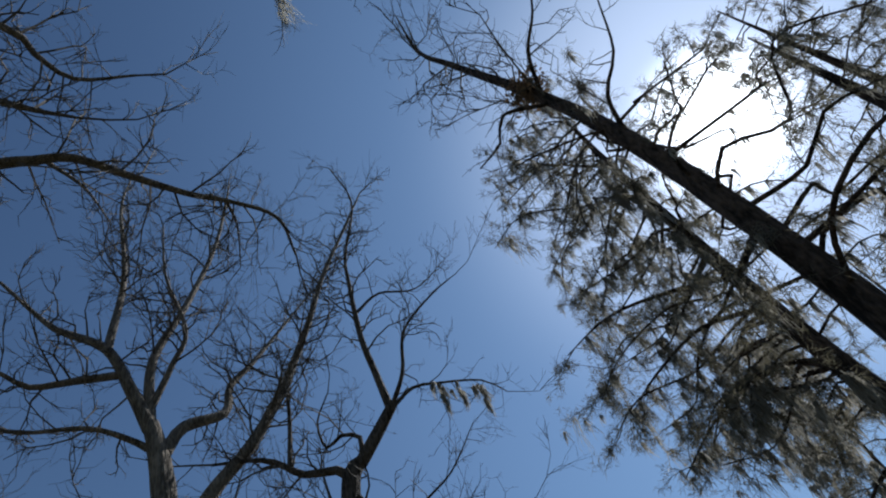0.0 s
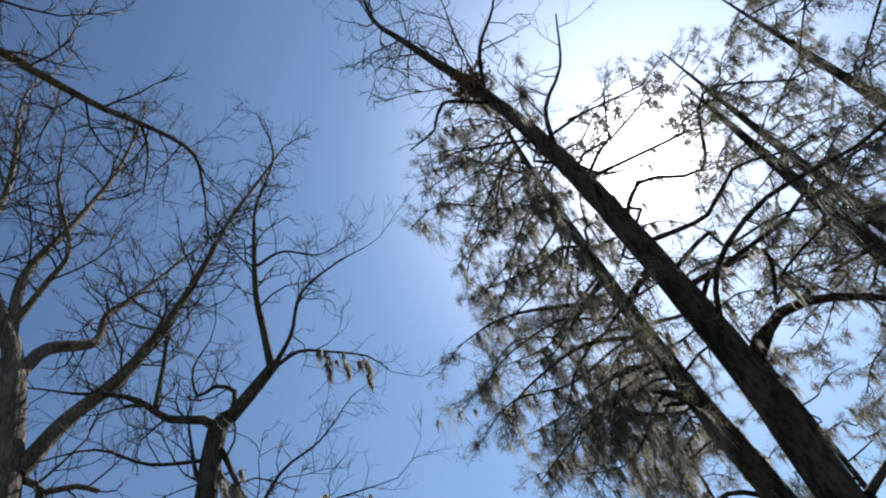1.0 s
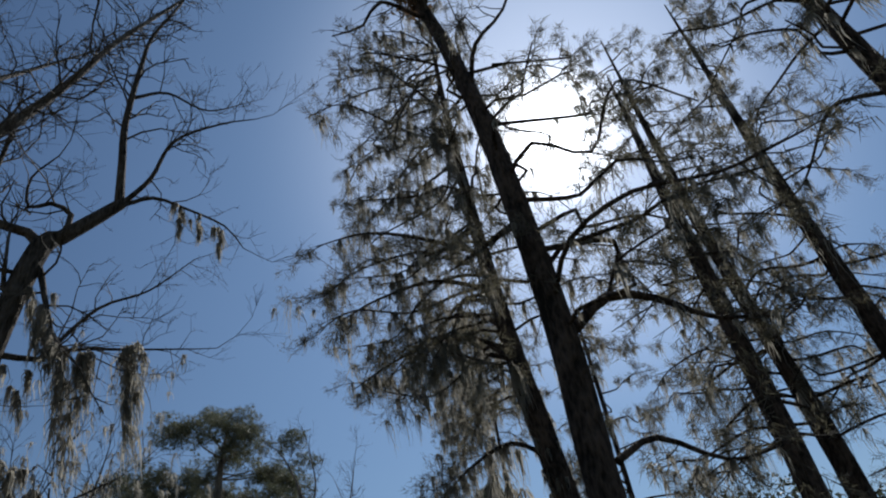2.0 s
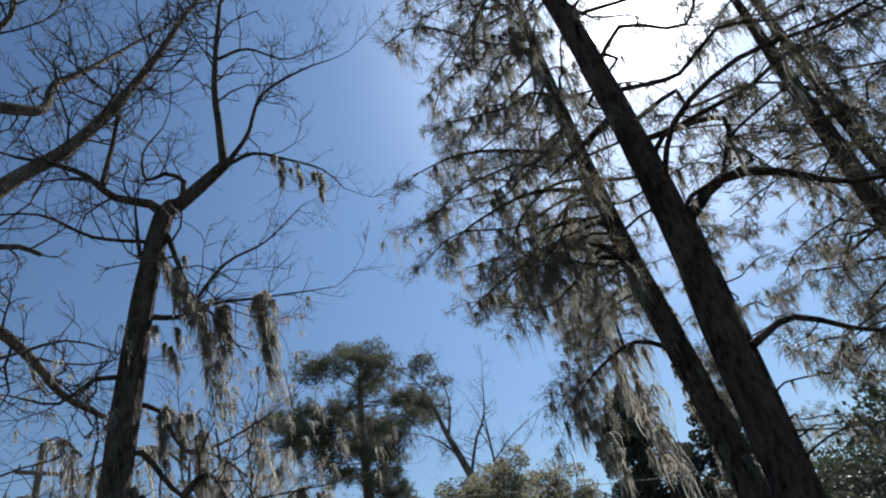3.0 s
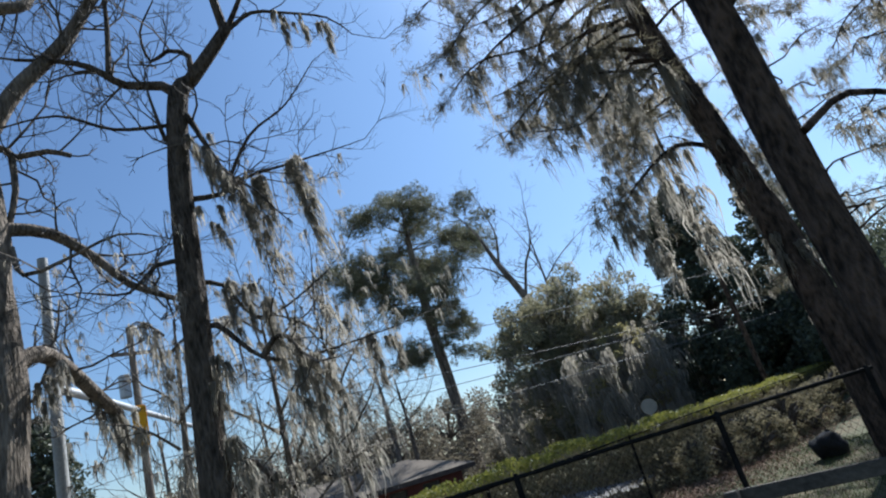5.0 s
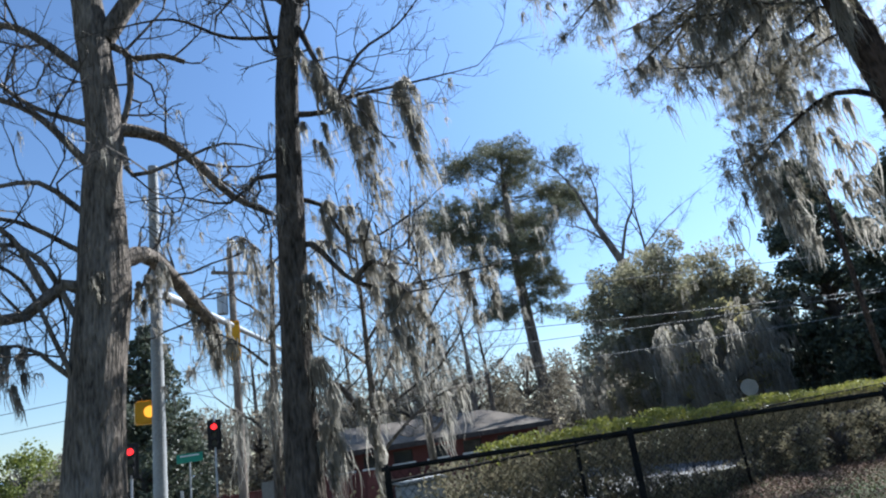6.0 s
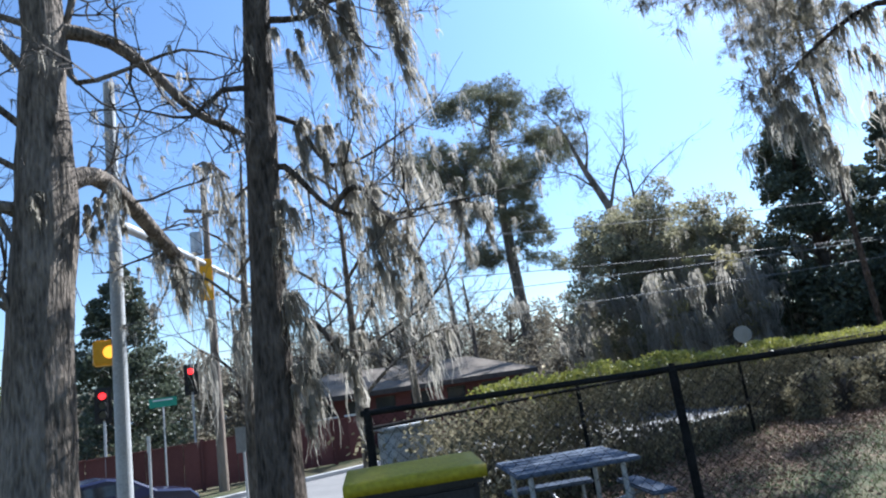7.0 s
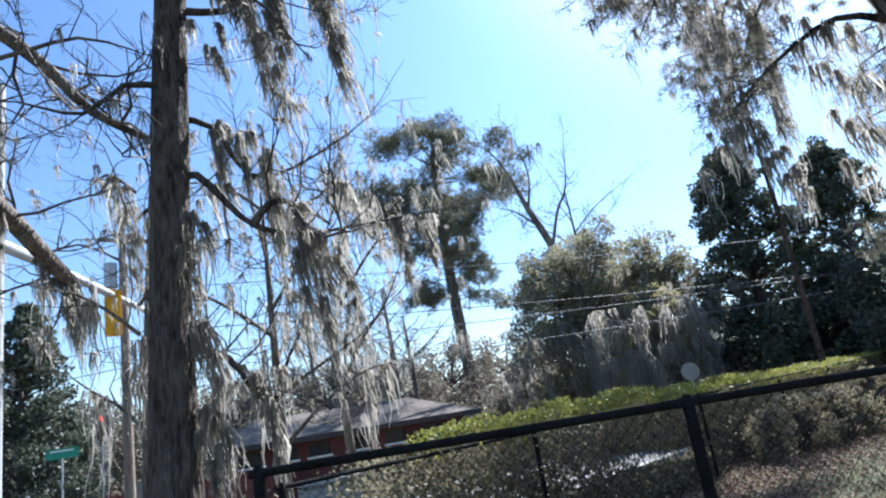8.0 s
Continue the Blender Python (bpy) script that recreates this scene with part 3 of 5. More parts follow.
A = (-3.45, 12.1, -0.1)
tree_a, _ = bare_tree(
    "oak_tree", "large bare grey-barked oak with mossy broken lower limbs", A,
    [(-3.6, 12.09, -0.3), (-3.58, 12.09, 0.5), (-3.54, 12.09, 1.4), (-3.47, 12.1, 3.5), (-3.4, 12.11, 4.9), (-3.42, 12.1, 6.6), (-3.4, 12.12, 7.6), (-3.58, 12.07, 9.4), (-3.82, 12.0, 11.2), (-4.05, 11.93, 12.2)],
    [0.6, 0.5, 0.44, 0.375, 0.385, 0.285, 0.28, 0.26, 0.22, 0.17],
    [
        ([(-3.4, 12.11, 9.3), (-2.9, 12.26, 10.36), (-2.05, 12.5, 11.61), (-1.28, 12.7, 13.3), (-0.55, 12.9, 15.4), (0.06, 13.05, 17.43), (1.13, 13.34, 20.25), (2.0, 13.6, 22.6)], 0.17, 0.025, 0.93),
        ([(-3.75, 12.01, 11.45), (-3.42, 12.11, 12.1), (-2.62, 12.34, 12.42), (-2.5, 12.37, 13.2), (-2.0, 12.5, 13.9), (-1.4, 12.68, 14.9), (-0.34, 12.94, 16.63)], 0.15, 0.025, 1.12),
        ([(-3.2, 12.15, 7.55), (-3.05, 12.2, 7.57), (-2.56, 12.36, 7.47), (-1.96, 12.54, 6.96), (-1.5, 12.68, 6.43), (-0.85, 12.88, 6.1)], 0.13, 0.05, 1.0),
        ([(-3.3, 12.13, 9.2), (-3.09, 12.2, 9.1), (-2.96, 12.24, 8.98), (-2.5, 12.36, 9.1), (-2.15, 12.47, 9.02)], 0.07, 0.045, 1.0),
        ([(-3.02, 12.2, 8.95), (-3.0, 12.2, 8.3), (-3.12, 12.2, 7.7)], 0.06, 0.05, 1.0),
        ([(-4.05, 11.93, 12.1), (-4.5, 11.8, 13.2), (-5.12, 11.66, 14.53), (-6.0, 11.4, 15.1), (-6.44, 11.3, 15.45), (-7.72, 10.96, 17.06)], 0.17, 0.04, 1.0),
        ([(-5.12, 11.66, 14.53), (-5.05, 11.68, 17.34), (-5.46, 11.57, 20.72), (-5.3, 11.5, 22.6)], 0.11, 0.02, 1.08),
        ([(-4.06, 11.94, 12.0), (-4.15, 11.93, 14.11), (-3.51, 12.09, 16.15), (-2.85, 12.27, 18.75), (-2.5, 12.36, 21.5), (-2.4, 12.4, 23)], 0.13, 0.02, 1.1),
        ([(-4.7, 11.8, 13.75), (-5.65, 11.51, 13.57), (-6.45, 11.3, 13.46), (-7.05, 11.14, 13.91), (-8.2, 11.0, 14.6)], 0.1, 0.025, 0.94),
        ([(-4.1, 11.93, 12.6), (-3.75, 12.0, 13.9), (-3.5, 12.1, 15.2), (-4.1, 12.0, 17.5), (-4.3, 11.9, 20)], 0.09, 0.02, 0.9),
        ([(-3.85, 12.0, 11.4), (-4.3, 11.9, 11.8), (-5.2, 11.6, 12.2), (-6.6, 11.3, 12.3), (-8.0, 10.9, 13.1)], 0.09, 0.02, 1.0),
        ([(-3.25, 12.2, 5.25), (-3.0, 12.8, 5.55), (-2.8, 13.6, 5.4), (-2.55, 14.5, 5.0), (-2.36, 15.1, 4.72)], 0.15, 0.11, 1.0),
        ([(-3.6, 12.06, 4.75), (-3.9, 11.94, 4.9), (-4.36, 11.8, 4.45), (-4.78, 11.68, 4.4), (-4.95, 11.6, 4.25)], 0.115, 0.07, 1.0),
        ([(-4.1, 11.88, 4.75), (-4.5, 11.6, 5.6), (-5.1, 11.3, 6.1), (-6.0, 11.0, 6.9)], 0.06, 0.015, 1.0),
        ([(-3.7, 12.05, 3.4), (-4.0, 11.9, 3.7), (-4.4, 11.7, 4.0), (-5.4, 11.4, 3.9)], 0.05, 0.015, 1.0),
        ([(-3.6, 12.0, 6.9), (-4.3, 11.7, 7.7), (-5.1, 11.3, 8.0), (-6.2, 11.0, 9.0)], 0.07, 0.015, 1.0),
        ([(-3.65, 12.0, 8.6), (-4.6, 11.7, 9.3), (-5.6, 11.3, 9.2), (-7.0, 10.9, 10.2)], 0.08, 0.015, 1.0),
        ([(-3.65, 12.0, 3.2), (-3.9, 11.8, 3.9), (-4.3, 11.5, 4.9), (-5.0, 11.2, 5.4), (-5.8, 10.9, 6.4)], 0.045, 0.012, 1.0),
        ([(-3.7, 12.0, 4.3), (-4.2, 11.8, 5.3), (-4.7, 11.5, 5.5), (-5.6, 11.2, 5.2), (-6.4, 11.0, 5.6)], 0.05, 0.012, 1.0),
        ([(-3.6, 12.0, 6.0), (-4.2, 11.7, 6.5), (-5.0, 11.4, 6.4), (-5.9, 11.1, 7.3)], 0.05, 0.012, 1.0),
        ([(-3.6, 12.0, 7.6), (-4.4, 11.8, 7.9), (-5.2, 11.5, 8.5), (-6.2, 11.2, 8.4)], 0.05, 0.012, 1.0),
        ([(-3.65, 12.0, 5.4), (-4.5, 11.7, 5.9), (-5.4, 11.4, 6.0), (-6.6, 11.1, 6.6)], 0.045, 0.012, 1.0),
        ([(-3.1, 12.1, 7.2), (-2.9, 11.9, 6.6), (-2.3, 11.9, 6.75), (-1.5, 12.0, 7.1), (-0.9, 12.1, 7.0)], 0.05, 0.012, 1.0),
    ], 11, moss=150)

B = (-0.66, 12.2, 0.05)
tree_b, _ = bare_tree(
    "gum_tree", "slim dark-barked bare tree draped with Spanish moss", B,
    [(-0.71, 12.2, -0.29), (-0.66, 12.2, 1.03), (-0.61, 12.2, 3.22), (-0.5, 12.2, 6.08), (-0.37, 12.2, 8.27), (-0.16, 12.2, 9.92), (0.1, 12.2, 10.21), (0.54, 12.2, 10.8), (0.96, 12.2, 11.4)],
    [0.38, 0.29, 0.245, 0.225, 0.195, 0.185, 0.14, 0.13, 0.118],
    [
        ([(0.93, 12.2, 11.34), (0.81, 12.2, 12.44), (0.68, 12.2, 13.76), (0.72, 12.2, 15.84), (0.82, 12.2, 17.16), (1.42, 12.18, 19.8), (1.04, 12.19, 22.21)], 0.1, 0.018, 1.0),
        ([(-0.16, 12.2, 9.86), (-0.43, 12.2, 10.16), (-1.06, 12.2, 10.24), (-1.63, 12.2, 10.72), (-2.13, 12.21, 10.91), (-2.86, 12.2, 11.01)], 0.11, 0.03, 1.0),
        ([(-1.32, 12.2, 10.52), (-1.23, 12.2, 11.67), (-1.19, 12.2, 12.62), (-0.93, 12.2, 13.46), (-0.55, 12.2, 15.19)], 0.06, 0.018, 1.05),
        ([(0.96, 12.2, 11.34), (1.53, 12.2, 11.78), (2.09, 12.2, 11.75), (3.08, 12.19, 11.53), (3.53, 12.19, 11.05)], 0.05, 0.012, 1.0),
        ([(0.98, 12.2, 11.4), (1.42, 12.2, 12.33), (1.75, 12.2, 13.65), (2.74, 12.2, 14.75), (3.62, 12.2, 15.41)], 0.06, 0.012, 0.93),
        ([(0.74, 12.2, 14.64), (1.42, 12.2, 15.19), (2.41, 12.2, 15.08), (3.51, 12.2, 16.06)], 0.045, 0.01, 1.08),
        ([(0.1, 12.2, 10.25), (0.16, 12.2, 10.8), (-0.22, 12.2, 10.96), (-0.55, 12.2, 10.74), (-0.66, 12.2, 11.45), (-0.33, 12.2, 12.22)], 0.06, 0.015, 1.0),
        ([(-0.33, 12.2, 7.66), (0.29, 12.2, 7.68), (0.72, 12.2, 7.95), (1.7, 12.2, 8.14), (2.75, 12.19, 8.35)], 0.06, 0.012, 1.0),
        ([(0.32, 12.2, 7.72), (0.98, 12.15, 8.82), (1.75, 12.09, 9.37), (2.52, 12.09, 10.36)], 0.04, 0.01, 1.05),
        ([(-0.55, 12.2, 5.2), (-0.22, 12.2, 5.25), (0.1, 12.2, 4.87), (0.43, 12.2, 4.52), (0.98, 12.2, 4.37), (1.64, 12.19, 4.41), (2.74, 12.18, 4.54)], 0.06, 0.012, 1.0),
        ([(0.41, 12.2, 4.52), (0.63, 12.09, 4.76), (0.85, 11.98, 4.74), (1.04, 11.87, 4.37)], 0.055, 0.03, 1.0),
        ([(-0.44, 12.26, 6.08), (-0, 12.31, 5.97), (0.43, 12.42, 5.31), (0.98, 12.53, 5.42), (1.86, 12.64, 5.97)], 0.05, 0.012, 1.0),
        ([(-0.5, 12.2, 6.51), (-0.99, 11.98, 6.41), (-1.43, 11.87, 5.97), (-2.09, 11.76, 6.08)], 0.05, 0.012, 1.0),
        ([(-0.33, 12.2, 8.66), (-0.52, 12.15, 8.93), (-0.61, 12.09, 9.42)], 0.05, 0.035, 1.0),
        ([(-0.55, 12.2, 3.11), (-0, 12.26, 2.89), (0.38, 12.31, 2.34), (0.87, 12.31, 2.56), (1.64, 12.42, 3)], 0.05, 0.012, 1.0),
        ([(-0.2, 12.2, 9.64), (-0.03, 12.11, 9.26), (0.1, 12.04, 8.82), (0.35, 11.98, 8.11)], 0.075, 0.035, 1.0),
        ([(-0.33, 12.2, 9.26), (-1.32, 11.98, 9.15), (-2.2, 11.87, 9.48), (-3.19, 11.65, 9.15)], 0.04, 0.012, 1.0),
    ], 23, moss=190, bark=BARK_GUM, twig=1.7)

# long hanks on the slim tree: each (place it hangs from, length)
for x, y, z, ln in [(0.6, 12.15, 7.94, 2.09), (0.79, 12.15, 7.83, 2.41), (0.98, 12.09, 7.89, 1.32), (1.59, 12.15, 8.16, 1.76), (1.7, 12.15, 8.05, 2.3), (0.05, 12.2, 5.97, 1.43), (0.32, 12.26, 5.91, 1.1), (0.6, 12.31, 5.53, 1.65),
                    (1.09, 12.2, 4.43, 2.09), (1.48, 12.2, 4.37, 1.54), (0.82, 12.09, 4.76, 1.87), (-0.22, 12.04, 3.33, 2.09), (-0.33, 11.98, 4.65, 1.32), (0.38, 12.2, 2.67, 1.65), (0.1, 12.09, 7.39, 1.1), (0.08, 12.04, 8.87, 1.43), (0.21, 12.01, 8.55, 1.32), (0.34, 11.98, 8.16, 1.1),
                    (2.3, 12.2, 4.54, 1.21), (2.63, 12.2, 4.43, 0.88), (-0.28, 11.98, 2.34, 1.32), (2.08, 12.2, 11.67, 0.99), (2.52, 12.2, 11.56, 0.77), (2.96, 12.2, 11.45, 0.99)]:
    hank(tree_b, x, y, z, ln, int(abs(x) * 97 + z * 31))
for x, y, z, ln in [(-2.38, 15.1, 4.75, 1.4), (-2.48, 15.0, 4.8, 1.0), (-2.3, 15.1, 4.7, 1.1), (-2.6, 14.5, 5.0, 0.6), (-2.85, 13.4, 5.4, 0.8), (-4.9, 11.6, 4.3, 0.9), (-4.75, 11.65, 4.35, 0.6), (-2.9, 12.2, 4.9, 0.7), (-3.35, 11.7, 5.0, 0.6), (-2.75, 12.2, 5.0, 0.5), (-4.45, 11.68, 3.98, 1.2), (-4.9, 11.55, 3.92, 1.6)]:
    hank(tree_a, x, y, z, ln, int(abs(x) * 83 + z * 17))

C = (-10.2, 7.4, 0.1)
tree_c, _ = bare_tree(
    "oak_tree", "tall bare grey oak whose long limbs reach overhead", C,
    [(-10.2, 7.4, -0.1), (-10.1, 7.4, 3), (-10.0, 7.3, 8), (-9.4, 7.1, 12), (-9.2, 6.9, 15)], [0.5, 0.4, 0.34, 0.26, 0.18],
    [
        ([(-9.6, 7.1, 11.0), (-7.8, 6.9, 13.6), (-6.3, 6.85, 14.8), (-5.55, 6.85, 15.0), (-4.97, 6.89, 15.0), (-4.27, 6.96, 15.0), (-3.3, 7.6, 15.0), (-2.33, 8.21, 15.0), (-1.69, 8.49, 15.0), (-0.71, 9.15, 15.0), (-0.47, 10.3, 15.0)], 0.16, 0.03, 1.0),
        ([(-9.2, 6.9, 14.5), (-6.5, 5.2, 15.2), (-5.06, 5.64, 15.0), (-4.58, 5.88, 15.0), (-4.01, 6.21, 15.2)], 0.12, 0.03, 1.0),
        ([(-9.2, 6.9, 14.8), (-6.5, 4.2, 15.3), (-4.51, 4.32, 15.0), (-4.18, 4.86, 15.0), (-3.7, 5.4, 15.0), (-2.68, 5.55, 15.2)], 0.1, 0.025, 1.0),
        ([(-4.8, 6.9, 15.0), (-4.4, 7.8, 15.3), (-4.3, 8.9, 15.6)], 0.05, 0.012, 1.0),
        ([(-1.69, 8.49, 15.0), (-1.6, 9.2, 15.0), (-1.75, 10.2, 14.8)], 0.04, 0.012, 1.0),
    ], 37, spacing=0.24, twig=2.3, moss=0)

# overhanging twig tips with a little moss, from a tree behind the walk
tree_e, _ = bare_tree(
    "oak_tree", "bare oak beside the walk with a bough hanging overhead", (-1.5, -5.0, YARD),
    [(-1.5, -5.0, 0.0), (-1.5, -5.0, 5), (-1.2, -4.6, 10), (-0.8, -3.5, 14)], [0.45, 0.36, 0.28, 0.18],
    [([(-1.0, -4.0, 12.5), (-0.3, -1.0, 15.2), (0.0, 2.0, 15.5), (0.3, 3.7, 15.4), (0.23, 4.4, 15.2)], 0.12, 0.02, 1.0),
     ([(-0.8, -3.5, 13.8), (0.9, -0.5, 16.0), (1.5, 2.5, 16.2), (1.6, 4.0, 16.0)], 0.1, 0.02, 1.0)], 41, spacing=0.6, twig=1.1)
moss_part(tree_e, [(0.23, 4.4, 15.2), (0.22, 4.5, 15.15), (0.22, 4.65, 15.1), (0.25, 4.8, 15.05)], [1.6, 1.3, 1.1, 0.8], 9, 30, 0.06)


# ---- conifers hung with moss ----
def conifer(name, label, trunk, radii, zlo, zhi, count, reach, seed, dense=1.0, moss=1.0, droop=0.05, bark=BARK_PINE, needles=NEEDLES, nlen=0.17, nwid=0.0065, extra=(), twigs_top=None, toward=None, group="", bare=0.3, hlen=(0.25, 0.8), drape=(), bundles=0, wrap=None, puff=0.0, bare_limbs=()):
    tree = thing(name, trunk[0], label, "tree", group)
    b, line, rad = trunk_buf(trunk, radii, seed=seed, rough=0.06)
    part("trunk", rel(tree, b), bark, tree, smooth=True)
    rng = np.random.default_rng(seed)
    tw = Twigs(seed + 1)
    tips, ways, hang = [], [], []
    starts = [(z, rng.uniform(0, 2 * math.pi)) for z in np.linspace(zlo, zhi, count) + rng.uniform(-0.2, 0.2, count)]
    if toward:
        starts = [(z, a if rng.uniform() > toward[1] else radians(toward[0]) + rng.normal() * 0.8) for z, a in starts]
    bough_lines = []
    for z, a in starts:
        s = (z - zlo) / (zhi - zlo)
        ln = reach(s) * rng.uniform(0.65, 1.1)
        i = int(np.argmin(np.abs(line[:, 2] - z)))
        o = line[i]
        out = np.array([math.cos(a), math.sin(a), 0])
        lift = rng.uniform(0.05, 0.4)
        pts = [o + out * ln * t + np.array([0, 0, ln * (lift * t - (lift + droop) * t * t)]) + rng.normal(size=3) * np.array([0.09, 0.09, 0.06]) * ln * (t > 0) for t in (0, 0.25, 0.5, 0.75, 1.0)]
        bough_lines.append((pts, 0.016 + 0.008 * ln, ln))
    for pts, r0 in extra:
        bough_lines.append((pts, r0, 5.0))
    for m, (pts, r0, ln) in enumerate(bough_lines):
        b, bl, br = trunk_buf(pts, np.linspace(r0, 0.012, len(pts)), 6, 0.25, 0.05, seed + m)
        part("bough", rel(tree, b), bark, tree, smooth=True)
        n = max(4, int(ln * 4.2 * dense))
        for t in 1 - (1 - bare) * rng.uniform(0, 1.0, n) ** 1.4:
            j = min(int(t * (len(bl) - 1)), len(bl) - 2)
            d = unit(unit(bl[j + 1] - bl[j]) * rng.uniform(0.3, 1.0) + rng.normal(size=3) * np.array([0.8, 0.8, 0.45]))
            first = len(tw.p)
            tw.grow(bl[j], d, rng.uniform(0.5, 1.15) * (0.55 + 0.13 * ln), 0.012, 1, up=-0.03, every=0.2, shrink=0.5)
            for p in tw.p[first:]:
                for q in (2, 3, 4):
                    tips.append(p[q] + rng.normal(size=3) * 0.03)
                    ways.append(unit(p[q] - p[q - 1]))
                if rng.uniform() < 0.16 * moss:
                    hang.append(p[rng.integers(1, 5)])
        for t in rng.uniform(0.2, 0.95, int(ln * 1.3 * moss)):
            hang.append(bl[min(int(t * (len(bl) - 1)), len(bl) - 1)])
    part("fine_growth", rel(tree, tw.buf()), BARK_TWIG, tree, "fine twigs", kind="stuff")
    if puff:
        # needles stand in rounded tufts at the shoot ends
        ends = np.array(tips)[2::3]
        ends = ends[rng.uniform(size=len(ends)) < 0.6]
        v = rng.normal(size=(len(ends), 7, 3))
        v /= np.linalg.norm(v, axis=2, keepdims=True) + 1e-9
        tips = (ends[:, None] + v * puff * rng.uniform(0.3, 1.0, (len(ends), 7, 1)) * np.array([1, 1, 0.6])).reshape(-1, 3)
        ways = (v + np.array([0, 0, 0.35])).reshape(-1, 3)
    part("crown", rel(tree, tuft_buf(tips, ways, seed + 2, 8, nlen, nwid)), needles, tree, "dull green needle tufts", kind="stuff")
    if hang:
        hang = np.array(hang)
        ln = rng.uniform(*hlen, len(hang)) * np.where(rng.uniform(size=len(hang)) > 0.88, 1.8, 1.0)
        moss_part(tree, hang, ln, seed + 3, 18 if bundles else 12, 0.075, "moss", 0.0095 if bundles else 0.012)
    if bundles:
        pick = []
        for _ in range(bundles):
            bl = np.array(bough_lines[rng.integers(len(bough_lines))][0], float)
            k = rng.integers(len(bl) // 2, len(bl))
            pick.append(bl[k - 1] + (bl[k] - bl[k - 1]) * rng.uniform(0, 1))
        moss_part(tree, pick, rng.uniform(hlen[0] + 0.1, hlen[1] * 1.3, bundles), seed + 11, 34, 0.065, "moss", 0.011)
    if wrap:
        sel = np.nonzero((line[:, 2] > wrap[0]) & (line[:, 2] < wrap[1]))[0]
        k = rng.choice(sel, wrap[2])
        a = rng.uniform(0, 2 * math.pi, wrap[2])
        on = line[k] + np.stack([np.cos(a), np.sin(a), 0 * a], -1) * (rad[k] + 0.02)[:, None]
        moss_part(tree, on, rng.uniform(0.25, 0.7, wrap[2]), seed + 13, 24, 0.06, "moss", 0.010)
    if drape:
        moss_part(tree, np.array(drape), rng.uniform(0.45, 1.15, len(drape)), seed + 5, 30, 0.1, "moss", 0.012)
    if twigs_top is not None:
        t2 = Twigs(seed + 7)
        sel = line[:, 2] > twigs_top
        t2.along(line[sel], rad[sel], 0.55, 2.8, 2, lo=0.0, most=0.03, crook=0.7)
        for m, (pts, r0) in enumerate(bare_limbs):
            b, bl, br = trunk_buf(pts, np.linspace(r0, 0.015, len(pts)), 7, 0.2, 0.06, seed + 40 + m)
            part("limb", rel(tree, b), bark, tree, smooth=True)
            t2.along(bl, br, 0.3, 1.5, 2, crook=0.7)
        part("top_growth", rel(tree, t2.buf()), BARK_TWIG, tree, "bare crooked top twigs", kind="stuff")
    return tree


P1 = [(5.64, 5.6, 0.0), (5.6, 5.63, 2.5), (5.56, 5.67, 3.75), (5.56, 5.67, 5.7), (5.46, 5.79, 8.1), (5.3, 6.0, 10.6), (4.98, 6.4, 13.4), (4.3, 7.23, 17.7), (3.97, 7.65, 20.1), (4.0, 7.6, 23.5)]
conifer("cypress_tree", "tall dark-trunked cypress with bare top and mossy boughs", P1, [0.27, 0.21, 0.195, 0.185, 0.175, 0.155, 0.12, 0.08, 0.05, 0.012], 5.6, 11.5, 15, lambda s: 3.4 - 1.2 * s, 61, 0.5, 0.9, 0.02, twigs_top=11.0, toward=(-35, 0.75), hlen=(0.15, 0.5),
        bare_limbs=[([(5.32, 5.98, 10.59), (5.21, 5.51, 11.29), (5.49, 4.94, 11.77), (5.48, 4.3, 12.5)], 0.05), ([(4.98, 6.4, 13.4), (4.84, 5.66, 13.94), (5.09, 5.0, 14.43), (5.11, 4.27, 14.95)], 0.05), ([(5.02, 6.36, 13.0), (4.06, 6.56, 13.2), (3.94, 7.05, 12.99), (3.44, 7.4, 12.74)], 0.045)],
        extra=[([(5.6, 5.62, 5.6), (6.2, 5.3, 6.15), (6.8, 5.0, 6.1), (7.4, 4.6, 5.7), (8.6, 4.2, 5.9)], 0.09), ([(5.5, 5.75, 7.6), (5.1, 6.1, 7.3), (4.7, 6.6, 7.0)], 0.07), ([(5.7, 5.5, 4.0), (6.4, 5.4, 4.3), (7.2, 5.1, 4.0), (8.2, 4.8, 4.2)], 0.05)])
P2 = [(8.95, 9.05, 0.0), (8.87, 9.13, 2.5), (8.78, 9.22, 4.1), (8.6, 9.4, 6.2), (8.42, 9.58, 8.4), (8.3, 9.8, 12), (8.2, 9.9, 16), (8.2, 9.9, 20)]
